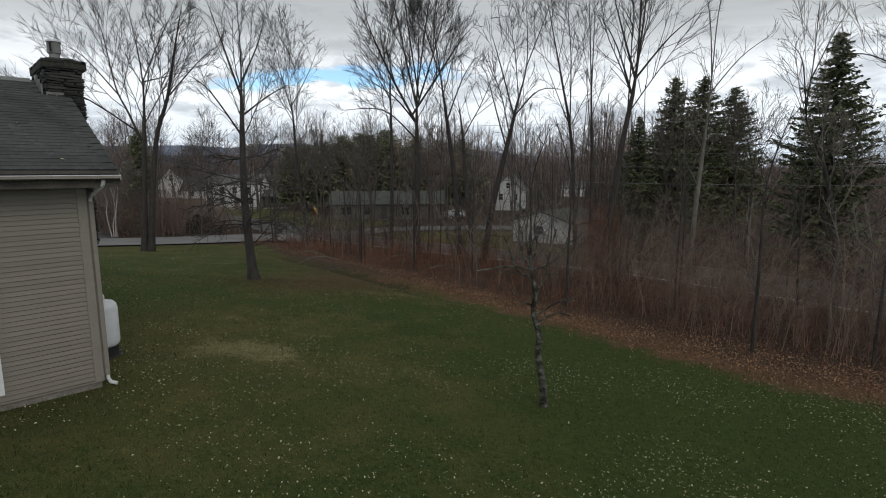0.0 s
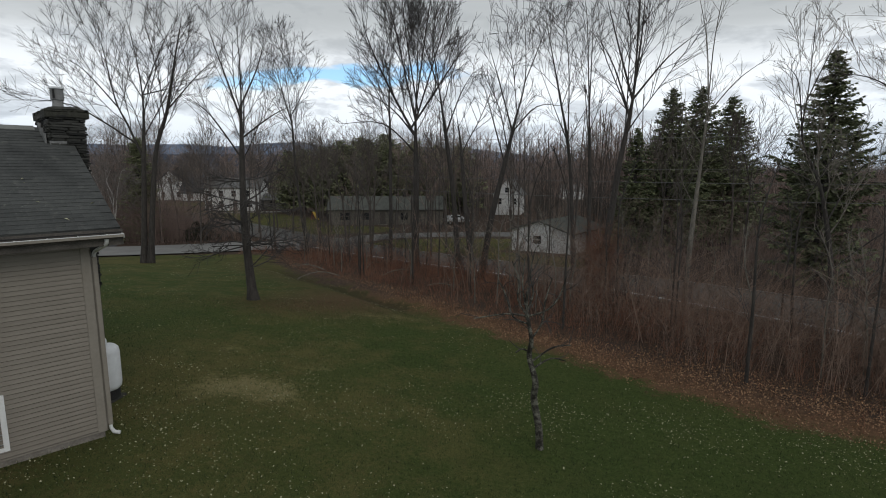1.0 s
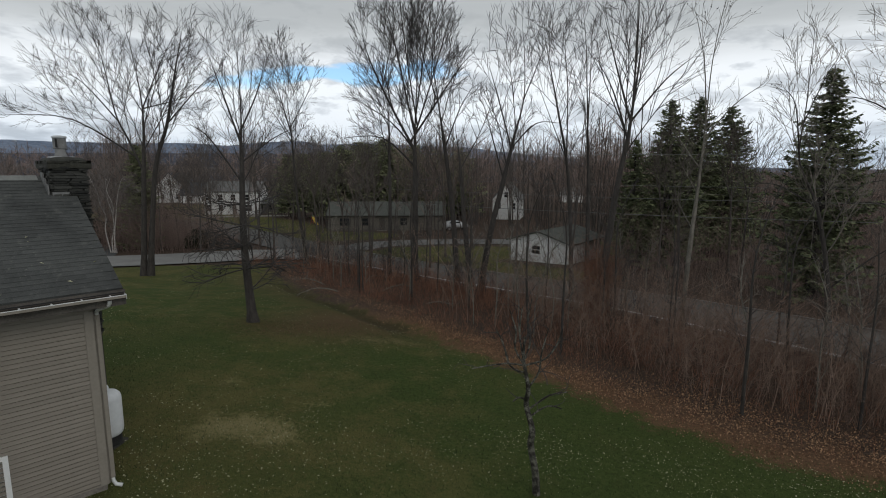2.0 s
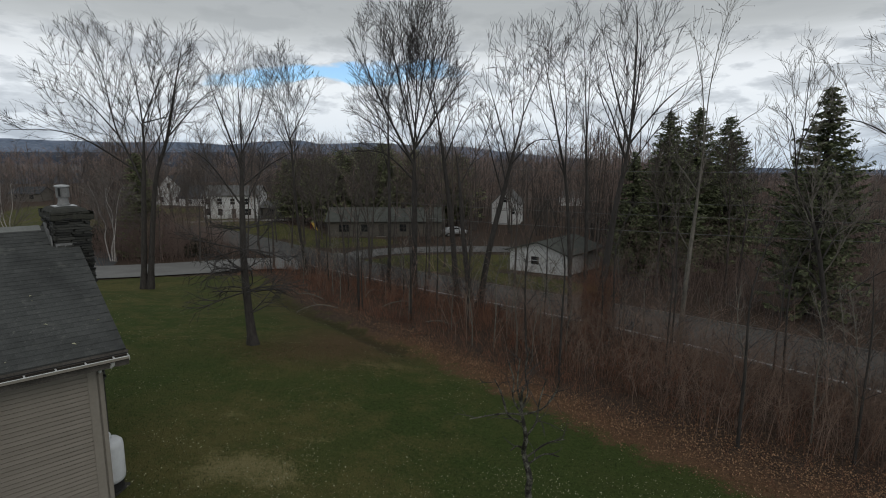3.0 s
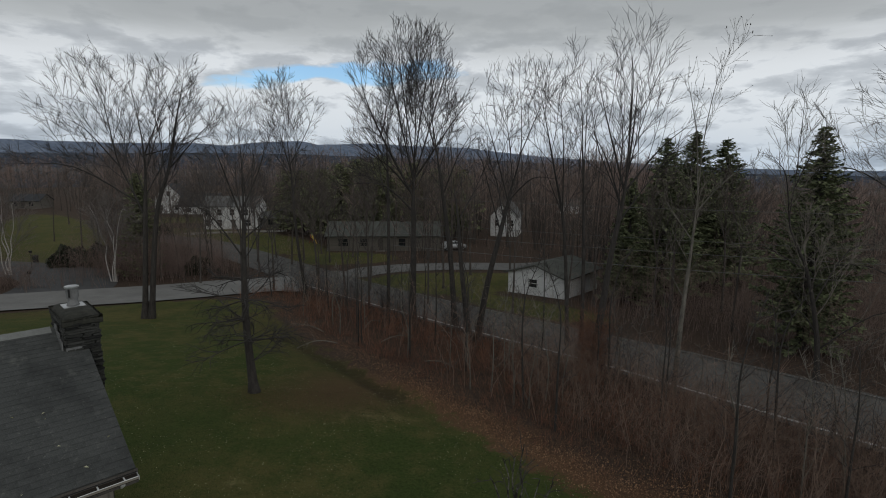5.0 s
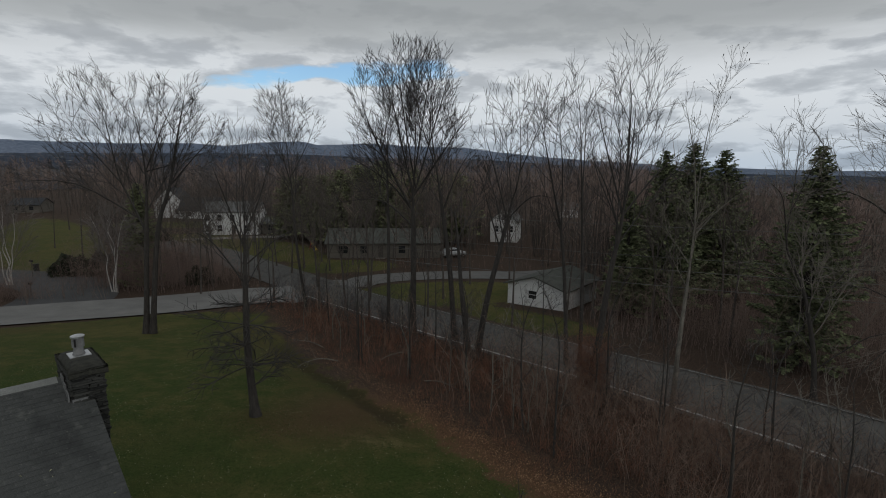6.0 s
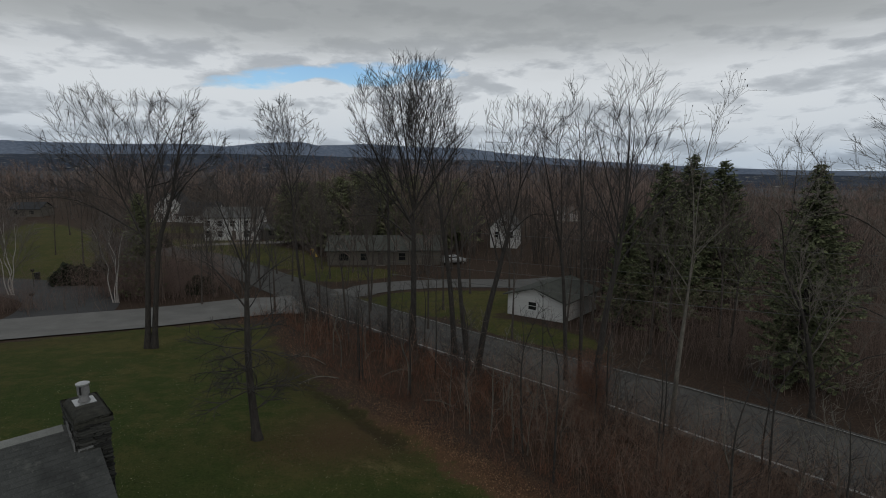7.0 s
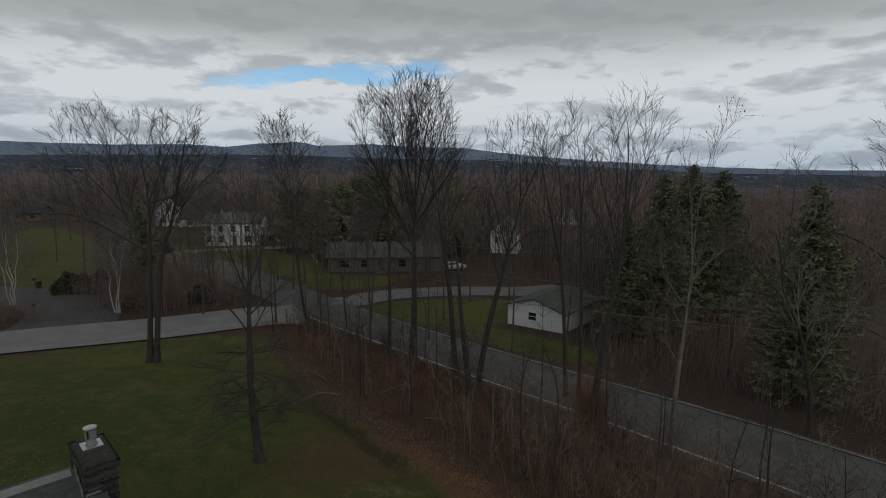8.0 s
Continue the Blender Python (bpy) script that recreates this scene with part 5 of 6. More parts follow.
for cx, cy, r in CLEAR:
    okay &= np.hypot(under[:, 0] - cx, under[:, 1] - cy) > r * 0.8
under = under[okay][:2000]
stems_stuff("far_undergrowth", "brown leafless brush under the far trees", TWIG_TAN, 16, under, (0.8, 3.4), 0.018, 3, 0.2)
bank = np.concatenate([rw.normal((-49.5, 56.0), (3.2, 1.2), (200, 2)), rw.normal((-64, 47), (6.0, 2.0), (200, 2)), rw.normal((-31, 68), (4.0, 4.0), (420, 2)), rw.normal((-40, 61), (5.5, 2.2), (260, 2)), rw.normal((-22, 66), (3.0, 2.0), (150, 2)), rw.normal((-36, 72), (4.5, 5.0), (460, 2)), rw.normal((-70, 101), (9.0, 2.2), (260, 2)), rw.normal((-50, 84), (4.0, 4.0), (200, 2))])
bank = bank[(dist_line(bank[:, 0], bank[:, 1], SIDE_MID)[0] > 5.0) & (dist_line(bank[:, 0], bank[:, 1], ROAD_MID)[0] > 5.5)]
stems_stuff("garden_brush", "brown leafless bushes along the side road", WOODS, 18, bank, (0.9, 4.4), 0.0095, 8, 0.34, 4)
scrub = np.concatenate([rw.normal((-36, 66), (4.5, 3.0), (620, 2)), rw.normal((-30, 80), (3.5, 4.0), (260, 2)), rw.normal((-45, 100), (5.0, 3.0), (240, 2)), rw.normal((-58, 92), (6.0, 3.5), (300, 2)), rw.normal((-12, 82.5), (7.0, 1.2), (480, 2)), rw.normal((-43, 109), (4.5, 1.5), (200, 2)), rw.normal((10, 92), (3.0, 4.0), (160, 2)), rw.normal((-82, 112), (9.0, 5.0), (300, 2))])
scrub = scrub[(dist_line(scrub[:, 0], scrub[:, 1], SIDE_MID)[0] > 6.0) & (dist_line(scrub[:, 0], scrub[:, 1], ROAD_MID)[0] > 5.5)]
stems_stuff("garden_scrub", "tall brown leafless scrub before the far houses", WOODS, 19, scrub, (2.0, 7.0), 0.012, 10, 0.17, 3)
far_side = np.stack([rw.uniform(8, 45, 9000), rw.uniform(8, 50, 9000)], -1)
rd, rsgn = dist_line(far_side[:, 0], far_side[:, 1], ROAD_MID)
far_side = far_side[(rsgn < 0) & (rd > 6.5) & (yards(far_side[:, 0], far_side[:, 1]) < 0)][:2200]
stems_stuff("roadside_brush", "brown leafless brush on the far side of the road", WOODS, 17, far_side, (1.0, 6.5), 0.013, 6, 0.2)


def canopy():
    """The roof of the distant woods: a broken sheet of crowns that sinks into the valley."""
    n, m = 240, 150
    ang = np.linspace(-0.95, 0.95, n)
    r = 430 * (3600 / 430) ** np.linspace(0, 1, m)
    A, R = np.meshgrid(ang, r)
    X, Y = np.sin(A) * R, np.cos(A) * R
    rng = np.random.default_rng(83)
    Z = land(X, Y) + 10.0 + rng.uniform(-0.9, 0.9, X.shape) * (1 - smooth(700, 2400, R) * 0.3)
    field = np.vectorize(lambda x, y: noise.noise(Vector((x * 0.004, y * 0.004, 7.0))))(X, Y)
    Z = Z + field * 6 - 9 * smooth(0.34, 0.6, X / Y)
    Z[0] = land(X[0], Y[0]) - 1
    Z[1] -= 4
    Z[2] -= 1.5
    k = np.arange(n * m).reshape(m, n)
    f = np.stack([k[:-1, :-1], k[:-1, 1:], k[1:, 1:], k[1:, :-1]], -1).reshape(-1, 4)
    return mesh_np("woodland_canopy", np.stack([X, Y, Z], -1).reshape(-1, 3), f, True)


# the slate tint of distance haze is part of this base colour
tagged(put("woodland_canopy", canopy(), material("haze_tinted_woods", (0.026, 0.029, 0.034), (0.105, 0.10, 0.108), 0.012, fine=0.15)), "dark hazy treetops of distant woods sinking to a valley", "woods", kind="stuff")



def hill_material(name, dark, light, pale, amount):
    """Wooded slopes coloured with aerial haze, with pale fields and settlements scattered on them."""
    m = material(name, dark, light, 0.005, 1.0, fine=0.04, spec=0.0)
    N, L = m.node_tree.nodes, m.node_tree.links
    ramp = N["Color Ramp"]
    tc = N.new("ShaderNodeTexCoord")
    mp = N.new("ShaderNodeMapping")
    mp.inputs["Scale"].default_value = (1, 1, 3)
    L.new(tc.outputs["Object"], mp.inputs[0])
    n = N.new("ShaderNodeTexNoise")
    n.inputs["Scale"].default_value, n.inputs["Detail"].default_value, n.inputs["Roughness"].default_value = 0.017, 6, 0.75
    L.new(mp.outputs[0], n.inputs["Vector"])
    k = N.new("ShaderNodeMapRange")
    k.inputs["From Min"].default_value, k.inputs["From Max"].default_value = amount, amount + 0.07
    L.new(n.outputs["Fac"], k.inputs["Value"])
    mix = N.new("ShaderNodeMix")
    mix.data_type = "RGBA"
    L.new(k.outputs[0], mix.inputs["Factor"])
    L.new(ramp.outputs[0], mix.inputs[6])
    mix.inputs[7].default_value = (*pale, 1)
    L.new(mix.outputs[2], N["Principled BSDF"].inputs["Base Color"])
    return m


# bluish distance haze is put into both base colours
HILL_NEAR = hill_material("haze_tinted_slope", (0.042, 0.052, 0.073), (0.098, 0.112, 0.142), (0.34, 0.33, 0.30), 0.585)
HILL_FAR = hill_material("haze_blue_hills", (0.125, 0.16, 0.225), (0.235, 0.275, 0.35), (0.44, 0.44, 0.42), 0.62)


def ridge(name, label, dist, mat, seed, profile, depth=500):
    """A long hill: a slope that climbs away to a crest whose height runs with the bearing."""
    n, m = 300, 10
    ang = np.linspace(-1.0, 1.0, n)
    crest = np.interp(np.degrees(ang), [p[0] for p in profile], [p[1] for p in profile])
    crest = crest + np.array([noise.noise(Vector((a * 14, seed, 0))) * 0.07 + noise.noise(Vector((a * 60, seed, 4))) * 0.04 for a in ang])
    verts = []
    for k in range(m):
        f = k / (m - 1)
        r = dist + depth * f
        top = 12 + np.tan(np.radians(crest)) * (dist + depth)
        z = -75 + (top + 75) * (f ** 0.8)
        verts.append(np.stack([np.sin(ang) * r, np.cos(ang) * r, z], -1))
    v = np.concatenate(verts)
    k = np.arange(n * m).reshape(m, n)
    f = np.stack([k[:-1, :-1], k[:-1, 1:], k[1:, 1:], k[1:, :-1]], -1).reshape(-1, 4)
    return tagged(put(name, mesh_np(name, v, f, True), mat), label, "hills", kind="structure")


ridge("backdrop_far_hills", "distant hills under the clouds, blue-grey haze in their colour", 3900, HILL_FAR, 3.0,
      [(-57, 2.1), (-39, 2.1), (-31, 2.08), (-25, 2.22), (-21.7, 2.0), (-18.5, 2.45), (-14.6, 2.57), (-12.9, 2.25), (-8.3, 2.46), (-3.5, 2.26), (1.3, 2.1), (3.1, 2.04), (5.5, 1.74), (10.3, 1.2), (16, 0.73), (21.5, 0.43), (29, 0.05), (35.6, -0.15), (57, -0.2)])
ridge("backdrop_valley_side", "dark wooded slopes of the valley, bluish haze in their colour", 2700, HILL_NEAR, 9.0,
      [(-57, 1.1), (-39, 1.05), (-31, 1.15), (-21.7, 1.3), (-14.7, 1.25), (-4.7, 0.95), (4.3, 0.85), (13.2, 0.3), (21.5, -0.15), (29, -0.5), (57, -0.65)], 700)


# ---- the house with the stone chimney ----
house = tagged(new("house"), "taupe clapboard house with a grey shingle roof", "house")
house.matrix_basis = pose(-6.38, 9.42, 0.0, 0, 0, 44.0)
WALL_TOP, RIDGE_Z, RIDGE_Y, EAVE_Y, EAVE_Z = 3.78, 5.98, 3.5, -0.64, 4.05
PITCH = math.atan2(RIDGE_Z - EAVE_Z, RIDGE_Y - EAVE_Y)
part("foundation", boxed((-12.0, 0.02, -0.9), (-0.02, 6.98, 0.17), 0.01), CONCRETE, house, "weathered concrete foundation")
front_wall = part("wall", boxed((-12.0, 0.0, 0.17), (0.0, 0.16, WALL_TOP)), TRIM_TAUPE, house)
tri = [(0.162, 0.17), (6.84, 0.17), (6.84, WALL_TOP + 0.02), (RIDGE_Y, RIDGE_Z - 0.22), (0.162, WALL_TOP + 0.02)]
for xa in (-0.16, -12.0):
    gable = bmesh.new()
    a = [gable.verts.new((xa, y, z)) for y, z in tri]
    b = [gable.verts.new((xa + 0.16, y, z)) for y, z in tri]
    gable.faces.new(a[::-1])
    gable.faces.new(b)
    for k in range(5):
        j = (k + 1) % 5
        gable.faces.new((a[k], a[j], b[j], b[k]))
    part("gable_wall", gable, SIDING, house)
part("back_wall", boxed((-12.0, 6.84, 0.17), (0.0, 7.0, WALL_TOP)), SIDING, house)
part("corner_board", boxed((-0.135, -0.036, 0.15), (0.028, -0.002, WALL_TOP), 0.004), TRIM_TAUPE, house, "taupe corner board")
part("corner_board", boxed((0.002, -0.036, 0.15), (0.028, 0.12, WALL_TOP), 0.004), TRIM_TAUPE, house, "taupe corner board")
part("water_table", boxed((-12.0, -0.03, 0.135), (0.0, -0.003, 0.168), 0.004), TRIM_TAUPE, house)

# soffit, fascia, roof slabs
part("soffit", boxed((-12.3, -0.62, WALL_TOP - 0.02), (0.42, 0.17, WALL_TOP + 0.005)), SOFFIT, house, "flat taupe soffit")
part("fascia", boxed((-12.3, -0.645, WALL_TOP - 0.03), (0.43, -0.622, EAVE_Z - 0.02), 0.003), POST, house, "dark fascia board")
RAKE = 0.40
slope = math.hypot(RIDGE_Y - EAVE_Y, RIDGE_Z - EAVE_Z)
roofs = []
for side in (1, -1):
    bm = boxed((-12.4, 0.0, -0.10), (RAKE, slope, 0.0), 0.004)
    ob = part("roof", bm, SHINGLE, house, "grey asphalt shingle roof with dark streaks" if side == 1 else "")
    ob.matrix_basis = pose(0, EAVE_Y, EAVE_Z, math.degrees(PITCH)) if side == 1 else pose(-11.95, 2 * RIDGE_Y - EAVE_Y, EAVE_Z, math.degrees(PITCH), 0, 180)
    roofs.append(ob)
roof = roofs[0]
rake = part("rake_board", boxed((RAKE - 0.045, 0.02, -0.26), (RAKE - 0.02, slope, -0.102), 0.003), TRIM_TAUPE, house)
rake.matrix_basis = roof.matrix_basis
cap = bmesh.new()
for k in range(44):
    x = RAKE - 0.57 - 0.26 * k
    a = 0.19
    pts = [(-a, -a * math.tan(PITCH) + 0.016), (0, 0.022), (a, -a * math.tan(PITCH) + 0.016), (a, -a * math.tan(PITCH) + 0.003), (0, 0.008), (-a, -a * math.tan(PITCH) + 0.003)]
    va = [cap.verts.new((x - 0.30, y, z)) for y, z in pts]
    vb = [cap.verts.new((x, y, z + 0.006)) for y, z in pts]
    for i in range(6):
        j = (i + 1) % 6
        cap.faces.new((va[i], va[j], vb[j], vb[i]))
    cap.faces.new(vb)
ridge_cap = part("ridge_cap", cap, SHINGLE_CAP, house, "lighter ridge cap shingles")
ridge_cap.location = (0, RIDGE_Y, RIDGE_Z)

# window low in the front wall
frame_bm = bmesh.new()
for lo, hi in (((-2.42, -0.05, 0.30), (-2.34, -0.005, 1.30)), ((-1.50, -0.05, 0.30), (-1.42, -0.005, 1.30)), ((-2.34, -0.05, 1.22), (-1.50, -0.005, 1.30)), ((-2.34, -0.05, 0.30), (-1.50, -0.005, 0.37)), ((-1.94, -0.046, 0.37), (-1.90, -0.012, 1.22))):
    box(frame_bm, lo, hi, 0.004)
window = part("window", frame_bm, WHITE, house, "white-framed window low in the siding")
part("pane", boxed((-2.34, -0.022, 0.37), (-1.50, -0.018, 1.22)), GLASS, window)
# white sheet added behind the glass as the pane's whitish reflection
part("reflection_sheet", boxed((-2.34, -0.012, 0.37), (-1.50, -0.006, 1.22)), WHITE, window, "added white sheet for the pane's whitish reflection")

# gutter with hangers, and the downspout
gut = [(EAVE_Y - 0.012 + y, 3.955 + z) for y, z in ((0, 0), (-0.004, -0.07), (-0.10, -0.07), (-0.145, -0.03), (-0.148, -0.006), (-0.154, -0.006), (-0.152, -0.034), (-0.104, -0.077), (0.003, -0.077), (0.005, 0.0))]
# trough and its fill share one very dark colour
gutter = part("gutter", extrude_profile(gut, -12.3, RAKE + 0.005), TROUGH_DARK, house, "dark gutter trough")
part("face", boxed((-12.3, EAVE_Y - 0.168, 3.905), (RAKE + 0.010, EAVE_Y - 0.158, 3.947), 0.002), TRIM_TAUPE, gutter, "taupe gutter face")
part("lip", boxed((-12.3, EAVE_Y - 0.171, 3.949), (RAKE + 0.012, EAVE_Y - 0.158, 3.962), 0.003), WHITE, gutter, "white rolled gutter lip")
part("drip_edge", boxed((-12.35, EAVE_Y - 0.014, 3.968), (RAKE + 0.002, EAVE_Y - 0.004, 3.985), 0.001), BLACK, gutter, "dark drip edge")
part("trough_fill", boxed((-12.2, EAVE_Y - 0.150, 3.885), (RAKE - 0.004, EAVE_Y - 0.013, 3.930)), TROUGH_DARK, gutter)
part("end_cap", boxed((RAKE + 0.005, EAVE_Y - 0.17, 3.878), (RAKE + 0.011, EAVE_Y - 0.01, 3.964), 0.001), GUTTER, gutter)
hang = boxed((-0.013, EAVE_Y - 0.152, 3.944), (0.013, EAVE_Y - 0.012, 3.954), 0.002)
hanger = part("hanger", hang, GUTTER, gutter)
for k in range(1, 22):
    copy = new("hanger", hanger.data)
    copy.parent = gutter
    copy.location = (RAKE - 0.22 - 0.42 * k, 0, 0)
hanger.location = (RAKE - 0.22, 0, 0)


def square_pipe(name, points, half, mat, parent, label=""):
    return put(name, tubes_mesh(name, [(np.array(points, float), np.full(len(points), half))], 8), mat, parent, label)


spout = part("downspout", boxed((0.032, -0.02, 0.22), (0.118, 0.06, 3.50), 0.012), TRIM_TAUPE, house, "taupe downspout at the corner")
square_pipe("elbow", [(0.16, -0.72, 3.89), (0.16, -0.70, 3.82), (0.15, -0.62, 3.76), (0.09, -0.08, 3.60), (0.076, 0.0, 3.54), (0.075, 0.02, 3.44)], 0.034, GUTTER, spout, "white gutter elbow")
square_pipe("foot_elbow", [(0.075, 0.02, 0.26), (0.078, 0.01, 0.16), (0.11, -0.04, 0.09), (0.20, -0.10, 0.06)], 0.036, GUTTER, spout, "white downspout foot")

# chimney
CX0, CX1, CY0, CY1 = 0.0, 0.65, 2.66, 4.18
chimney = part("chimney", boxed((CX0 + 0.03, CY0 + 0.03, -0.4), (CX1 - 0.03, CY1 - 0.03, 6.2)), MORTAR, house, "dark ledge-stone chimney with a metal flue")
crown_bm = bmesh.new()
box(crown_bm, (CX0 - 0.06, CY0 - 0.08, 6.15), (CX1 + 0.06, CY1 + 0.08, 6.35))
bmesh.ops.subdivide_edges(crown_bm, edges=crown_bm.edges[:], cuts=7, use_grid_fill=True)
for v in crown_bm.verts:
    ex = min(v.co.x - CX0 + 0.06, CX1 + 0.06 - v.co.x, v.co.y - CY0 + 0.08, CY1 + 0.08 - v.co.y)
    if v.co.z > 6.34:
        v.co.z += 0.06 * min(1, ex / 0.25) - (0.09 if ex < 0.01 else 0)
    v.co += Vector((noise.noise(v.co * 2.6), noise.noise(v.co * 2.6 + Vector((9, 0, 0))), noise.noise(v.co * 3))) * 0.02
part("chimney_crown", crown_bm, CROWN, chimney, "mossy mortar cap", smooth=True)
plate = part("flue_plate", boxed((0.11, 3.34, 6.395), (0.55, 3.82, 6.42), 0.003), STEEL, chimney, "square sheet-metal flashing plate")
pipe = part("flue_pipe", lathe([(0.135, 6.42), (0.13, 6.44), (0.108, 6.48), (0.10, 6.56), (0.10, 6.62), (0.09, 6.63)]), LEAD, chimney, "short stainless flue collar", True)
pipe.location = (0.33, 3.58, 0)
flue_cap = part("flue_cap", lathe([(0.125, 6.60), (0.13, 6.605), (0.13, 6.84)]), LEAD, chimney, "cylindrical stainless flue cap")
flue_cap.location = (0.33, 3.58, 0)
part("lid", lathe([(0.12, 6.838), (0.15, 6.842), (0.15, 6.872), (0.12, 6.885), (0.03, 6.895)]), STEEL, chimney, "bright steel lid").location = (0.33, 3.58, 0)
slot = part("cap_slot", boxed((0.04, 3.49, 6.63), (0.075, 3.545, 6.82), 0.004), BLACK, chimney, "dark opening in the flue cap")
slot.location = (0.19, -0.06, 0)
flash = bmesh.new()
for k in range(6):
    y = CY0 + 0.02 + 0.13 * k
    z = EAVE_Z + (y - EAVE_Y) * math.tan(PITCH)
    box(flash, (CX0 - 0.098, y, z - 0.05), (CX0 - 0.07, y + 0.145, z + 0.22 - 0.05 * (k % 2)), 0.002)
part("flashing", flash, LEAD, chimney, "dull lead step flashing")
part("apron_flashing", boxed((CX0 - 0.03, CY0 - 0.035, EAVE_Z + (CY0 - EAVE_Y) * math.tan(PITCH) - 0.02), (RAKE, CY0 - 0.02, EAVE_Z + (CY0 - EAVE_Y) * math.tan(PITCH) + 0.07), 0.002), LEAD, chimney)

# ---- propane tank ----
tank = tagged(new("propane_tank"), "white upright propane tank beside the gable wall", "gas tank")
hm = house.matrix_basis
spot = hm @ Vector((0.43, 2.0, 0))
tank.location = (spot.x, spot.y, at(spot.x, spot.y))
part("tank_body", lathe([(0.15, 0.19), (0.24, 0.21), (0.295, 0.27), (0.312, 0.36), (0.312, 1.06), (0.295, 1.15), (0.24, 1.21), (0.15, 1.24), (0.06, 1.245)], 36), TANK_WHITE, tank, smooth=True)
part("foot_ring", lathe([(0.25, 0.0), (0.26, 0.0), (0.26, 0.24), (0.25, 0.24)], 32), BLACK, tank, "dark steel foot ring")
part("valve_guard", lathe([(0.08, 1.22), (0.085, 1.22), (0.085, 1.33), (0.07, 1.37), (0.02, 1.38)], 20), TANK_WHITE, tank, "white valve hood", smooth=True)
part("regulator", boxed((-0.22, -0.05, 1.24), (-0.09, 0.05, 1.32), 0.015), LEAD, tank, "grey gas regulator")
# dark slab added to stand for the shade at the tank's foot
part("shade_slab", boxed((-0.27, -0.27, -0.12), (0.27, 0.27, 0.015), 0.01), MORTAR, tank, "added dark slab for the shade under the tank")


# ---- buildings across the road ----
def far_house(name, label, x, y, turn, w, d, h, rise, wall, roofing, windows, door=None, chimney_at=None, garage=None):
    """A gabled house: ridge along its own x; windows as (wall, along, sill, width, height)."""
    g = min(at(x + a, y + b) for a in (-w / 3, w / 3) for b in (-d / 3, d / 3))
    ob = tagged(new(name), label, "house")
    ob.matrix_basis = pose(x, y, g, 0, 0, turn)
    bm = bmesh.new()
    sec = [(-d / 2, -0.6), (d / 2, -0.6), (d / 2, h), (0, h + rise), (-d / 2, h)]
    a = [bm.verts.new((-w / 2, p, q)) for p, q in sec]
    b = [bm.verts.new((w / 2, p, q)) for p, q in sec]
    bm.faces.new(a[::-1])
    bm.faces.new(b)
    for k in range(5):
        j = (k + 1) % 5
        bm.faces.new((a[k], a[j], b[j], b[k]))
    bmesh.ops.recalc_face_normals(bm, faces=bm.faces)
    part("wall", bm, wall, ob)
    over, th = 0.4, 0.14
    ang = math.atan2(rise, d / 2)
    ln = math.hypot(rise, d / 2) + over
    for s in (1, -1):
        r = part("roof", boxed((-w / 2 - over, 0, 0), (w / 2 + over, ln, th), 0.02), roofing, ob)
        r.matrix_basis = pose(0, -s * (d / 2 + over * math.cos(ang)), h - over * math.sin(ang) + 0.02, math.degrees(ang), 0, 0) if s == 1 else pose(0, d / 2 + over * math.cos(ang), h - over * math.sin(ang) + 0.02, math.degrees(ang), 0, 180)
    for side, along, sill, ww, wh in windows:
        bm = bmesh.new()
        for lo, hi in (((-ww / 2 - 0.09, -0.05, sill - 0.09), (-ww / 2, 0.03, sill + wh + 0.09)), ((ww / 2, -0.05, sill - 0.09), (ww / 2 + 0.09, 0.03, sill + wh + 0.09)),
                       ((-ww / 2, -0.05, sill + wh), (ww / 2, 0.03, sill + wh + 0.09)), ((-ww / 2, -0.05, sill - 0.09), (ww / 2, 0.03, sill)), ((-ww / 2, -0.03, sill + wh / 2 - 0.03), (ww / 2, 0.02, sill + wh / 2 + 0.03))):
            box(bm, lo, hi)
        win = part("window", bm, WHITE if wall is HOUSE_WHITE else HOUSE_TAN, ob)
        part("pane", boxed((-ww / 2, -0.012, sill), (ww / 2, 0.0, sill + wh)), DARK_GLASS, win)
        if side == "front":
            win.location = (along, -d / 2 - 0.01, 0)
        elif side == "left":
            win.matrix_basis = pose(-w / 2 - 0.01, along, 0, 0, 0, -90)
        else:
            win.matrix_basis = pose(w / 2 + 0.01, along, 0, 0, 0, 90)
    if door is not None:
        dr = part("door", boxed((door - 0.45, -d / 2 - 0.05, 0.15), (door + 0.45, -d / 2 - 0.005, 2.2), 0.01), POST, ob, "dark panelled door")
        part("step", boxed((door - 0.8, -d / 2 - 0.9, -0.5), (door + 0.8, -d / 2 - 0.06, 0.13), 0.02), CONCRETE, ob)
    if garage is not None:
        gd = bmesh.new()
        for k in range(4):
            box(gd, (garage - 1.35, -d / 2 - 0.05, 0.02 + 0.54 * k), (garage + 1.35, -d / 2 - 0.005, 0.54 + 0.54 * k), 0.015)
        part("garage_door", gd, HOUSE_TAN, ob, "tan sectional garage door")
    if chimney_at is not None:
        part("chimney", boxed((chimney_at - 0.35, -0.35, h), (chimney_at + 0.35, 0.35, h + rise + 1.0), 0.02), STONE, ob)
    return ob


far_house("garage", "small white outbuilding with a low grey roof", 12.5, 56.2, 51, 8.0, 6.6, 2.35, 1.0, HOUSE_WHITE, ROOF_MOSS, [("left", 0.3, 1.1, 0.9, 0.8)])
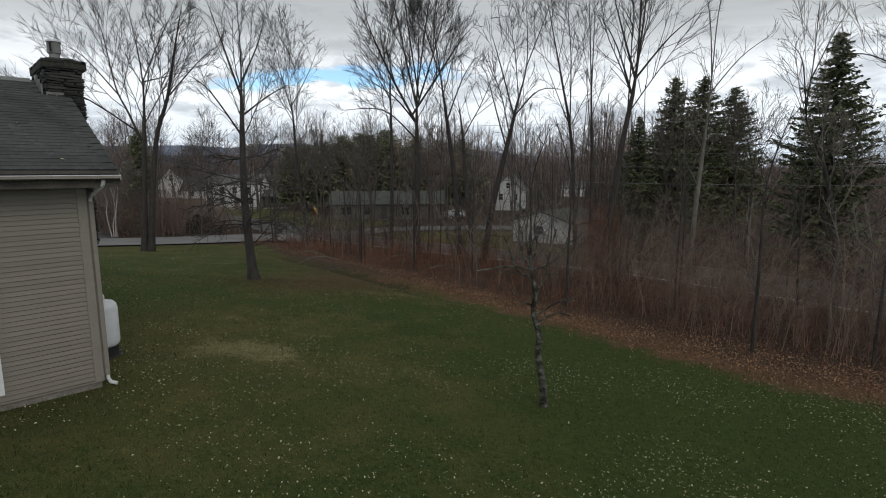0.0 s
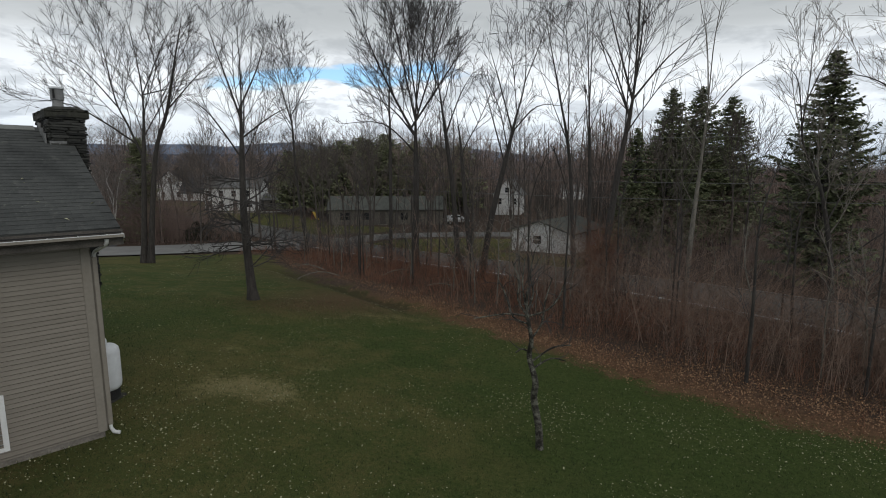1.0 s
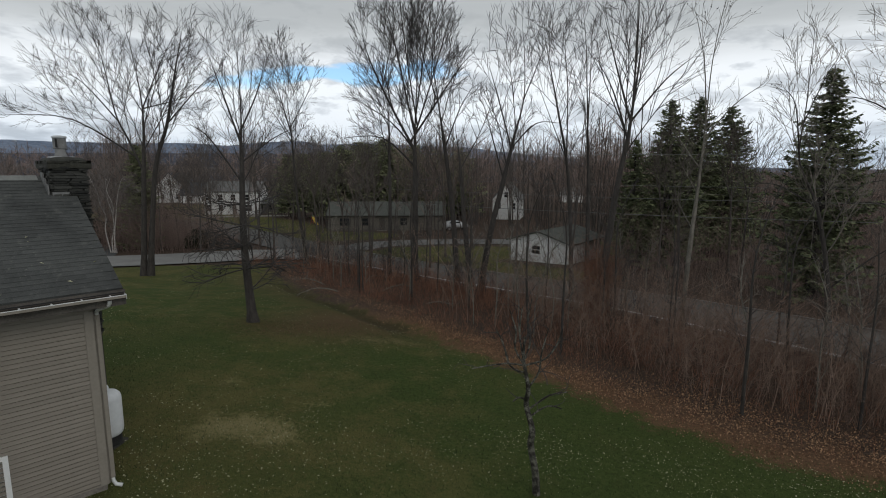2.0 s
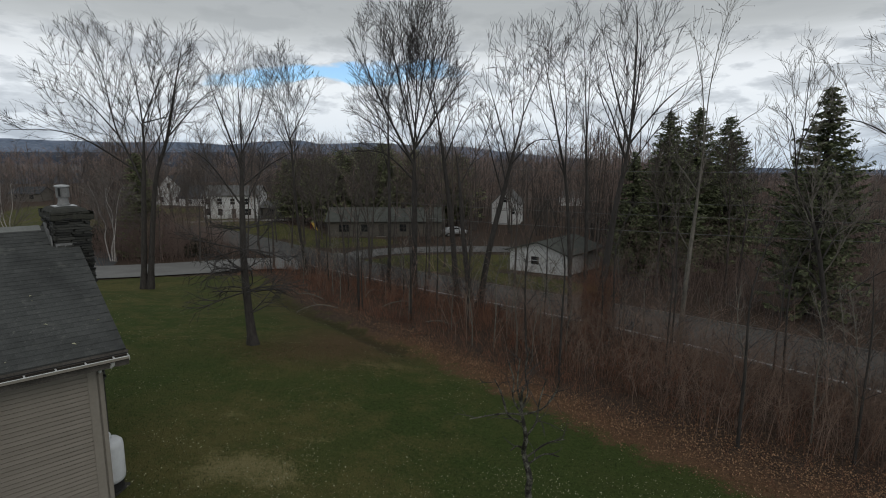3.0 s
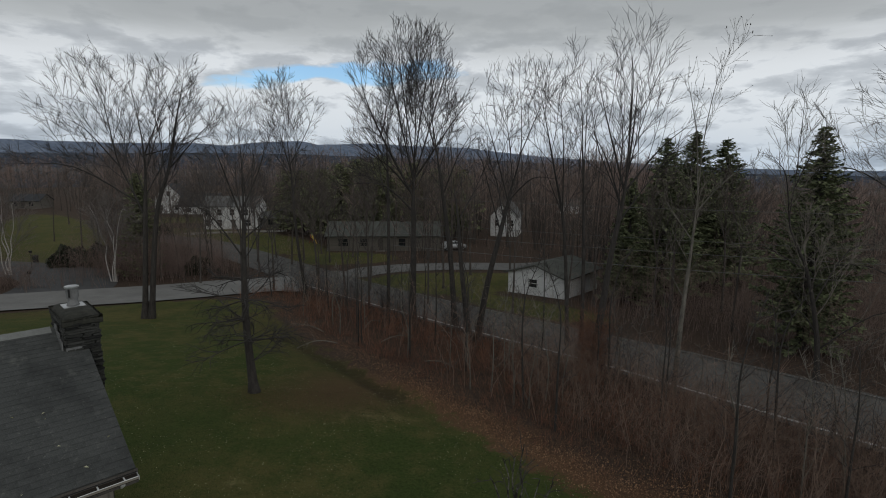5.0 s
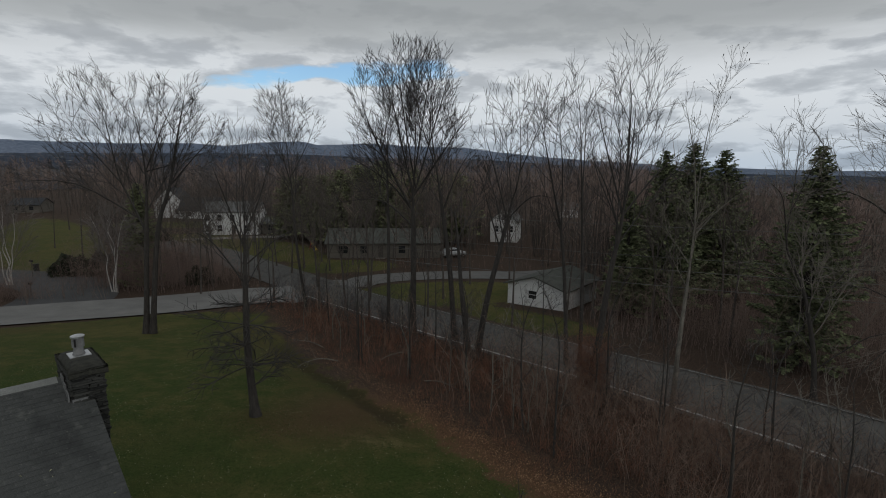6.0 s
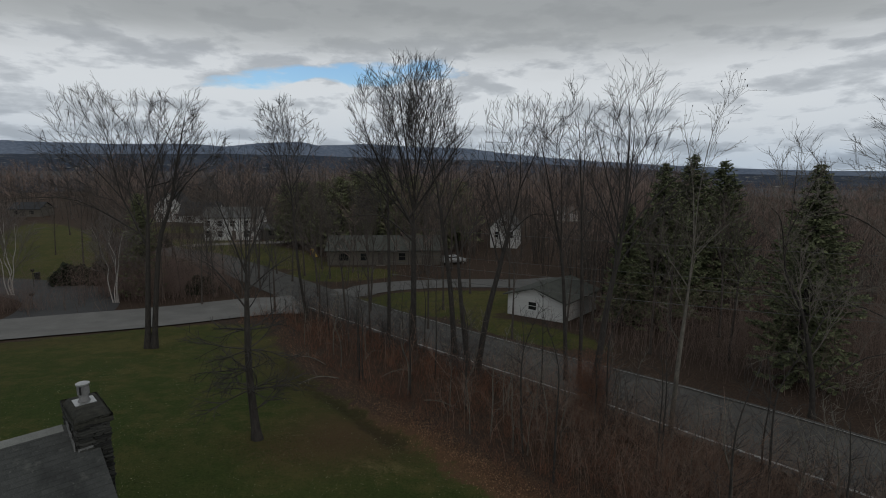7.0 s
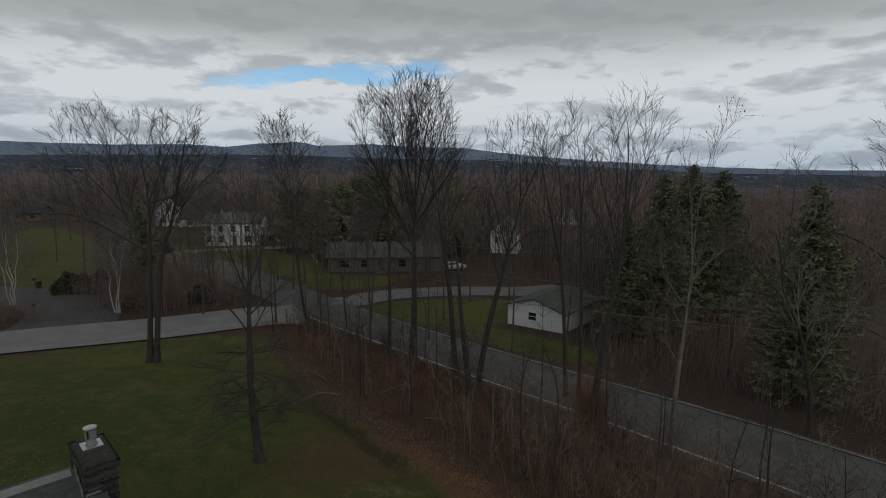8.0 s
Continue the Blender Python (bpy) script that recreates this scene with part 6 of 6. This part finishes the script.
far_house("white_house", "white two-storey house with a pale roof", -47.5, 123.0, 4, 12.0, 8.0, 5.2, 2.0, HOUSE_WHITE, ROOF_GREY,
          [("front", -5.0, 3.2, 1.0, 1.3), ("front", -2.4, 3.2, 1.0, 1.3), ("front", 0.4, 3.2, 1.0, 1.3), ("front", 3.4, 3.2, 1.0, 1.3), ("front", -5.0, 0.8, 1.0, 1.4), ("front", -2.4, 0.8, 1.0, 1.4), ("front", 3.6, 0.8, 1.6, 1.4)], 0.6)
far_house("white_wing", "low white wing of a house", -37.5, 124.0, 4, 7.0, 6.0, 2.4, 1.2, HOUSE_TAN, ROOF_GREY, [("front", -1.5, 0.9, 1.2, 1.2)], 1.4)
far_house("gabled_house", "white gabled house with a charcoal roof", -82.0, 164.0, 96, 9.5, 8.5, 4.6, 4.2, HOUSE_WHITE, ROOF_DARK,
          [("front", -2.2, 0.9, 1.0, 1.4), ("left", 0.0, 5.2, 1.0, 1.4), ("left", -2.2, 1.0, 1.0, 1.5), ("left", 2.2, 1.0, 1.0, 1.5)], None, 1.5)
far_house("gabled_house_wing", "low wing with a dark blue-grey roof", -72.0, 160.5, 4, 11.0, 7.5, 2.4, 3.6, HOUSE_WHITE, ROOF_DARK, [("front", -2.5, 0.7, 1.2, 1.2), ("front", 1.5, 0.7, 1.2, 1.2)])
far_house("tan_ranch_house", "long low tan house with a pale grey roof", -9.5, 92.0, 3, 19.0, 8.5, 2.6, 1.9, HOUSE_TAN, ROOF_MOSS,
          [("front", -6.8, 0.9, 1.6, 1.2), ("front", -3.4, 0.9, 1.1, 1.2), ("front", 3.0, 0.9, 1.1, 1.2)], -0.6, 3.0, 6.6)
far_house("tall_white_house", "tall white gabled house among bare trees", 14.4, 112.5, 76, 9.0, 5.6, 4.2, 3.0, HOUSE_WHITE, ROOF_GREY,
          [("left", 0.0, 4.6, 0.8, 1.0), ("left", -1.5, 2.2, 0.8, 1.2), ("left", 1.5, 2.2, 0.8, 1.2), ("front", 0.0, 2.4, 1.0, 1.3)])
far_house("grey_house", "low grey house behind the gardens", -137.0, 178.0, 8, 9.0, 8.0, 2.6, 2.0, HOUSE_TAN, ROOF_DARK, [("front", -2.6, 0.9, 1.3, 1.2), ("front", 2.0, 0.9, 1.3, 1.2)], -0.6)
far_house("small_house", "small pale house deep in the woods", 43.0, 168.0, -6, 10.0, 8.0, 2.6, 1.8, HOUSE_WHITE, ROOF_GREY, [("front", -3.0, 0.9, 1.2, 1.2), ("front", 2.0, 0.9, 1.2, 1.2)])


def car(name, label, x, y, turn, paint):
    """A parked estate car: body, glass, wheels and lamps."""
    ob = tagged(new(name), label, "car")
    ob.matrix_basis = pose(x, y, at(x, y) + 0.08, 0, 0, turn)
    side = [(-2.2, 0.35), (-2.25, 0.75), (-2.05, 0.95), (-1.7, 1.0), (-1.35, 1.42), (0.55, 1.48), (1.15, 1.02), (2.05, 0.88), (2.25, 0.65), (2.2, 0.35)]
    bm = bmesh.new()
    a = [bm.verts.new((p, -0.86 + (0.14 if q > 1.1 else 0), q)) for p, q in side]
    b = [bm.verts.new((p, 0.86 - (0.14 if q > 1.1 else 0), q)) for p, q in side]
    bm.faces.new(a)
    bm.faces.new(b[::-1])
    for k in range(len(side)):
        j = (k + 1) % len(side)
        bm.faces.new((a[j], a[k], b[k], b[j]))
    bmesh.ops.bevel(bm, geom=bm.edges[:], offset=0.05, segments=2, affect="EDGES")
    part("body", bm, paint, ob, smooth=True)
    for s in (-1, 1):
        part("side_window", boxed((-1.25, s * 0.80 - 0.02, 1.05), (0.6, s * 0.80 + 0.02, 1.36), 0.01), DARK_GLASS, ob)
        for x0 in (-1.4, 1.4):
            wheel = part("wheel", lathe([(0.20, -0.1), (0.31, -0.1), (0.325, -0.06), (0.325, 0.06), (0.31, 0.1), (0.2, 0.1)], 20), BLACK, ob)
            wheel.matrix_basis = pose(x0, s * 0.80, 0.325 - 0.08, 90)
            part("rim", lathe([(0.05, -0.105), (0.19, -0.108), (0.19, 0.108), (0.05, 0.105)], 16), STEEL, wheel)
        part("headlight", boxed((2.1, s * 0.6 - 0.16, 0.66), (2.2, s * 0.6 + 0.16, 0.78), 0.02), STEEL, ob)
    wind = part("windscreen", boxed((-0.3, -0.66, -0.01), (0.3, 0.66, 0.01), 0.005), DARK_GLASS, ob)
    wind.matrix_basis = pose(0.87, 0, 1.26, 0, 38, 0)
    return ob


car("parked_car", "silver car parked before the tan house", 2.4, 89.0, 20, CAR_PALE)


def bin_thing(x, y, turn):
    """A wheeled refuse bin: tapered body, lid and two wheels."""
    ob = tagged(new("refuse_bin"), "dark wheeled refuse bin beside the driveway", "bin", "refuse bins")
    ob.matrix_basis = pose(x, y, at(x, y) + 0.1, 0, 0, turn)
    bm = boxed((-0.29, -0.32, 0.06), (0.29, 0.32, 0.98), 0.03)
    for v in bm.verts:
        f = 0.78 + 0.22 * v.co.z / 0.98
        v.co.x, v.co.y = v.co.x * f, v.co.y * f
    part("body", bm, HEDGE_BIN, ob)
    part("lid", boxed((-0.31, -0.36, 0.985), (0.31, 0.34, 1.06), 0.025), BLACK, ob)
    for s in (-1, 1):
        wheel = part("wheel", lathe([(0.03, -0.03), (0.12, -0.03), (0.12, 0.03), (0.03, 0.03)], 14), BLACK, ob)
        wheel.matrix_basis = pose(s * 0.24, 0.24, 0.11, 0, 90)


HEDGE_BIN = material("dark_green_plastic", (0.016, 0.02, 0.018), (0.035, 0.042, 0.038), 3.0, 0.5)
bin_thing(-57.3, 74.0, 12)
bin_thing(-55.2, 75.0, -8)
tagged(ribbon("driveway", [(-84.0, 76.0), (-66.0, 71.5), (-54.0, 68.5), (-45.5, 63.5), (-41.0, 57.0), (-39.0, 52.0)], 9.5, DRIVE, 0.10), "dark tarred driveway across the side road", "driveway", kind="structure")
tagged(ribbon("gravel_drive", [(-33.5, 116.0), (-43.0, 114.0), (-51.5, 110.8), (-60.0, 107.5)], 3.6, GRAVEL, 0.12), "pale gravel drive to the white house", "driveway", kind="structure")


def play_slide(x, y, turn):
    """A small garden slide: chute, ladder rails and rungs."""
    ob = tagged(new("play_slide"), "small red and yellow garden slide on the grass", "toy")
    ob.matrix_basis = pose(x, y, at(x, y), 0, 0, turn)
    chute = part("chute", boxed((-0.25, 0.0, -0.03), (0.25, 2.3, 0.03), 0.01), TOY_YELLOW, ob, "yellow plastic chute")
    chute.matrix_basis = pose(0, -1.7, 0.15, 32)
    for s in (-1, 1):
        rail = part("rail", boxed((-0.03, 0.0, -0.03), (0.03, 1.7, 0.03), 0.01), TOY_RED, ob, "red ladder rail")
        rail.matrix_basis = pose(s * 0.24, 0.9, 0.0, 112)
    for k in range(4):
        part("rung", boxed((-0.24, 0.8 - 0.13 * k, 0.28 + 0.32 * k), (0.24, 0.86 - 0.13 * k, 0.33 + 0.32 * k), 0.008), TOY_RED, ob)


TOY_YELLOW = material("yellow_plastic", (0.52, 0.33, 0.05), (0.62, 0.42, 0.08), 3.0, 0.5)
TOY_RED = material("red_plastic", (0.38, 0.06, 0.04), (0.48, 0.09, 0.06), 3.0, 0.5)
play_slide(-23.5, 96.9, 35)


def shrub(x, y, rx, rz, seed):
    rng = np.random.default_rng(seed)
    n = 2600
    d = rng.normal(0, 1, (n, 3))
    d /= np.linalg.norm(d, axis=1, keepdims=True)
    d[:, 2] = abs(d[:, 2])
    lump = np.array([0.8 + 0.3 * noise.noise(Vector(v) * 2.2) for v in d])
    c = d * (rng.uniform(0.7, 1.0, n) * lump)[:, None] * np.array([rx, rx * 0.8, rz])
    ob = tagged(new("evergreen_shrub"), "dark rounded evergreen shrub by the driveway", "shrub", "dark shrubs")
    ob.location = (x, y, at(x, y))
    put("foliage", leaf_mesh("foliage", c, 0.42, rng, 0.7), HEDGE, ob)
    put("stems", tubes_mesh("stems", [(np.array([[0, 0, -0.1], [0.3 * math.cos(a), 0.3 * math.sin(a), rz * 0.6]]), np.array([0.05, 0.02])) for a in (0.3, 2.1, 4.4)], 5), BARK, ob)


shrub(-51.0, 71.8, 3.4, 3.2, 91)
shrub(-46.6, 72.2, 3.4, 3.6, 92)
shrub(-58.0, 108.0, 2.6, 3.4, 93)
shrub(-30.5, 66.0, 2.4, 2.4, 94)


def post(name, label, x, y, h):
    ob = tagged(new(name), label, "post")
    ob.location = (x, y, at(x, y))
    part("pole", lathe([(0.05, -0.1), (0.05, h), (0.03, h + 0.03)], 10), POST, ob)
    part("head", boxed((-0.16, -0.12, h), (0.16, 0.12, h + 0.28), 0.02), BLACK, ob)


post("mailbox", "dark mailbox on a post by the driveway", -45.8, 58.0, 1.2)
post("yard_lamp", "small dark garden lamp post", -54.0, 69.0, 2.2)


# ---- overhead cables along the road ----
def cable(name, z, sag, r):
    a, b = np.array([-4.0, 42.5, z]), np.array([44.0, 23.0, z])
    t = np.linspace(0, 1, 40)
    pts = a + (b - a) * t[:, None]
    pts[:, 2] -= sag * 4 * t * (1 - t)
    ob = put(name, tubes_mesh(name, [(pts, np.full(40, r))], 5), WIRE)
    tagged(ob, "weathered overhead cable strung along the road", "cable", "overhead cables")


cable("overhead_cable", 3.45, 0.4, 0.018)
cable("overhead_cable", 4.5, 0.35, 0.014)
cable("overhead_cable", 5.35, 0.35, 0.011)
cable("overhead_cable", 7.35, 0.3, 0.013)

# ---- small pieces: clapboards, shingles, chimney stones ----
EXPOSE = 0.0843
board_bm = extrude_profile([(-0.002, 0.0), (-0.003, 0.013), (-0.028, 0.011), (-0.020, EXPOSE), (-0.002, EXPOSE)], -12.0, -0.136)
board_me = bpy.data.meshes.new("clapboard")
board_bm.to_mesh(board_me)
board_bm.free()
board_me.materials.append(SIDING)
k = 0
while 0.172 + k * EXPOSE + EXPOSE < WALL_TOP:
    ob = new("clapboard", board_me)
    ob.parent = front_wall
    ob.location = (0, 0, 0.172 + k * EXPOSE)
    k += 1

rk = random.Random(4)
COURSE, TAB = 0.139, 0.305
tab_me = []
for v in range(3):
    bm = bmesh.new()
    box(bm, (-TAB / 2 + 0.0015, 0, 0.0), (TAB / 2 - 0.0015, COURSE + 0.05, 0.006))
    for vert in bm.verts:
        if vert.co.y < 0.01:
            vert.co.z += 0.006
            vert.co.y += rk.uniform(-0.004, 0.004)
        else:
            vert.co.z -= 0.002
    me = bpy.data.meshes.new("shingle")
    bm.to_mesh(me)
    bm.free()
    me.materials.append(SHINGLE)
    tab_me.append(me)
rest = bmesh.new()
made = 0
for c in range(32):
    y = 0.002 + c * COURSE
    shift = (c % 2) * TAB / 2
    for j in range(24):
        x = RAKE - 0.002 - TAB * (j + 0.5) - shift + (TAB / 2 if c % 2 else 0) * 0
        if x - TAB / 2 < -6.5:
            continue
        real_y = EAVE_Y + (y + 0.07) * math.cos(PITCH)
        if x > CX0 - 0.15 and real_y > CY0 - 0.02:
            continue
        if j < 9 and made < 300:
            ob = new("shingle", tab_me[rk.randrange(3)])
            ob.parent = roof
            ob.location = (x, y, 0.001 + rk.uniform(0, 0.002))
            made += 1
        else:
            box(rest, (x - TAB / 2 + 0.0015, y, 0.001), (x + TAB / 2 - 0.0015, y + COURSE - 0.004, rk.uniform(0.006, 0.010)))
ob = part("shingles", rest, SHINGLE, roof)
ob["kind"] = "stuff"
leafs = [(RAKE - rk.uniform(0.2, 5.0), rk.uniform(0.05, 2.2), 0.022) for k in range(26)]
ob = put("roof_leaves", leaf_mesh("roof_leaves", np.array([hm @ roof.matrix_basis @ Vector(p) for p in leafs]), 0.05, np.random.default_rng(3)), LEAF_PALE)
tagged(ob, "few pale fallen leaves lying on the roof", "leaves", kind="stuff")

stone_me = []
for v in range(8):
    bm = bmesh.new()
    box(bm, (-0.5, -0.5, -0.5), (0.5, 0.5, 0.5))
    bmesh.ops.bevel(bm, geom=bm.edges[:], offset=0.09, segments=1, affect="EDGES")
    for vert in bm.verts:
        vert.co += Vector((rk.uniform(-0.09, 0.09), rk.uniform(-0.06, 0.06), rk.uniform(-0.12, 0.12)))
    me = bpy.data.meshes.new("stone")
    bm.to_mesh(me)
    bm.free()
    me.materials.append(STONE)
    stone_me.append(me)


def stone(x, y, z, sx, sy, sz):
    ob = new("stone", stone_me[rk.randrange(8)])
    ob.parent = chimney
    ob.matrix_basis = pose(x, y, z, rk.uniform(-2, 2), rk.uniform(-3, 3), rk.uniform(-3, 3)) @ Matrix.Diagonal((sx, sy, sz, 1))


z = 2.4
while z < 6.16:
    hgt = rk.uniform(0.036, 0.066)
    for face in ("front", "side"):
        if face == "side" and z < 5.3:
            continue
        lo, hi = (CX0, CX1) if face == "front" else (CY0, CY1)
        p = lo
        while p < hi - 0.03:
            ln = min(rk.uniform(0.14, 0.42), hi - p)
            if hi - p - ln < 0.1:
                ln = hi - p
            stick = rk.uniform(0.0, 0.05)
            if face == "front":
                stone(p + ln / 2, CY0 + 0.04 - stick / 2, z + hgt / 2, ln - 0.008, 0.13 + stick, hgt - 0.006)
            else:
                stone(CX0 + 0.04 - stick / 2, p + ln / 2, z + hgt / 2, 0.13 + stick, ln - 0.008, hgt - 0.006)
            p += ln
    z += hgt
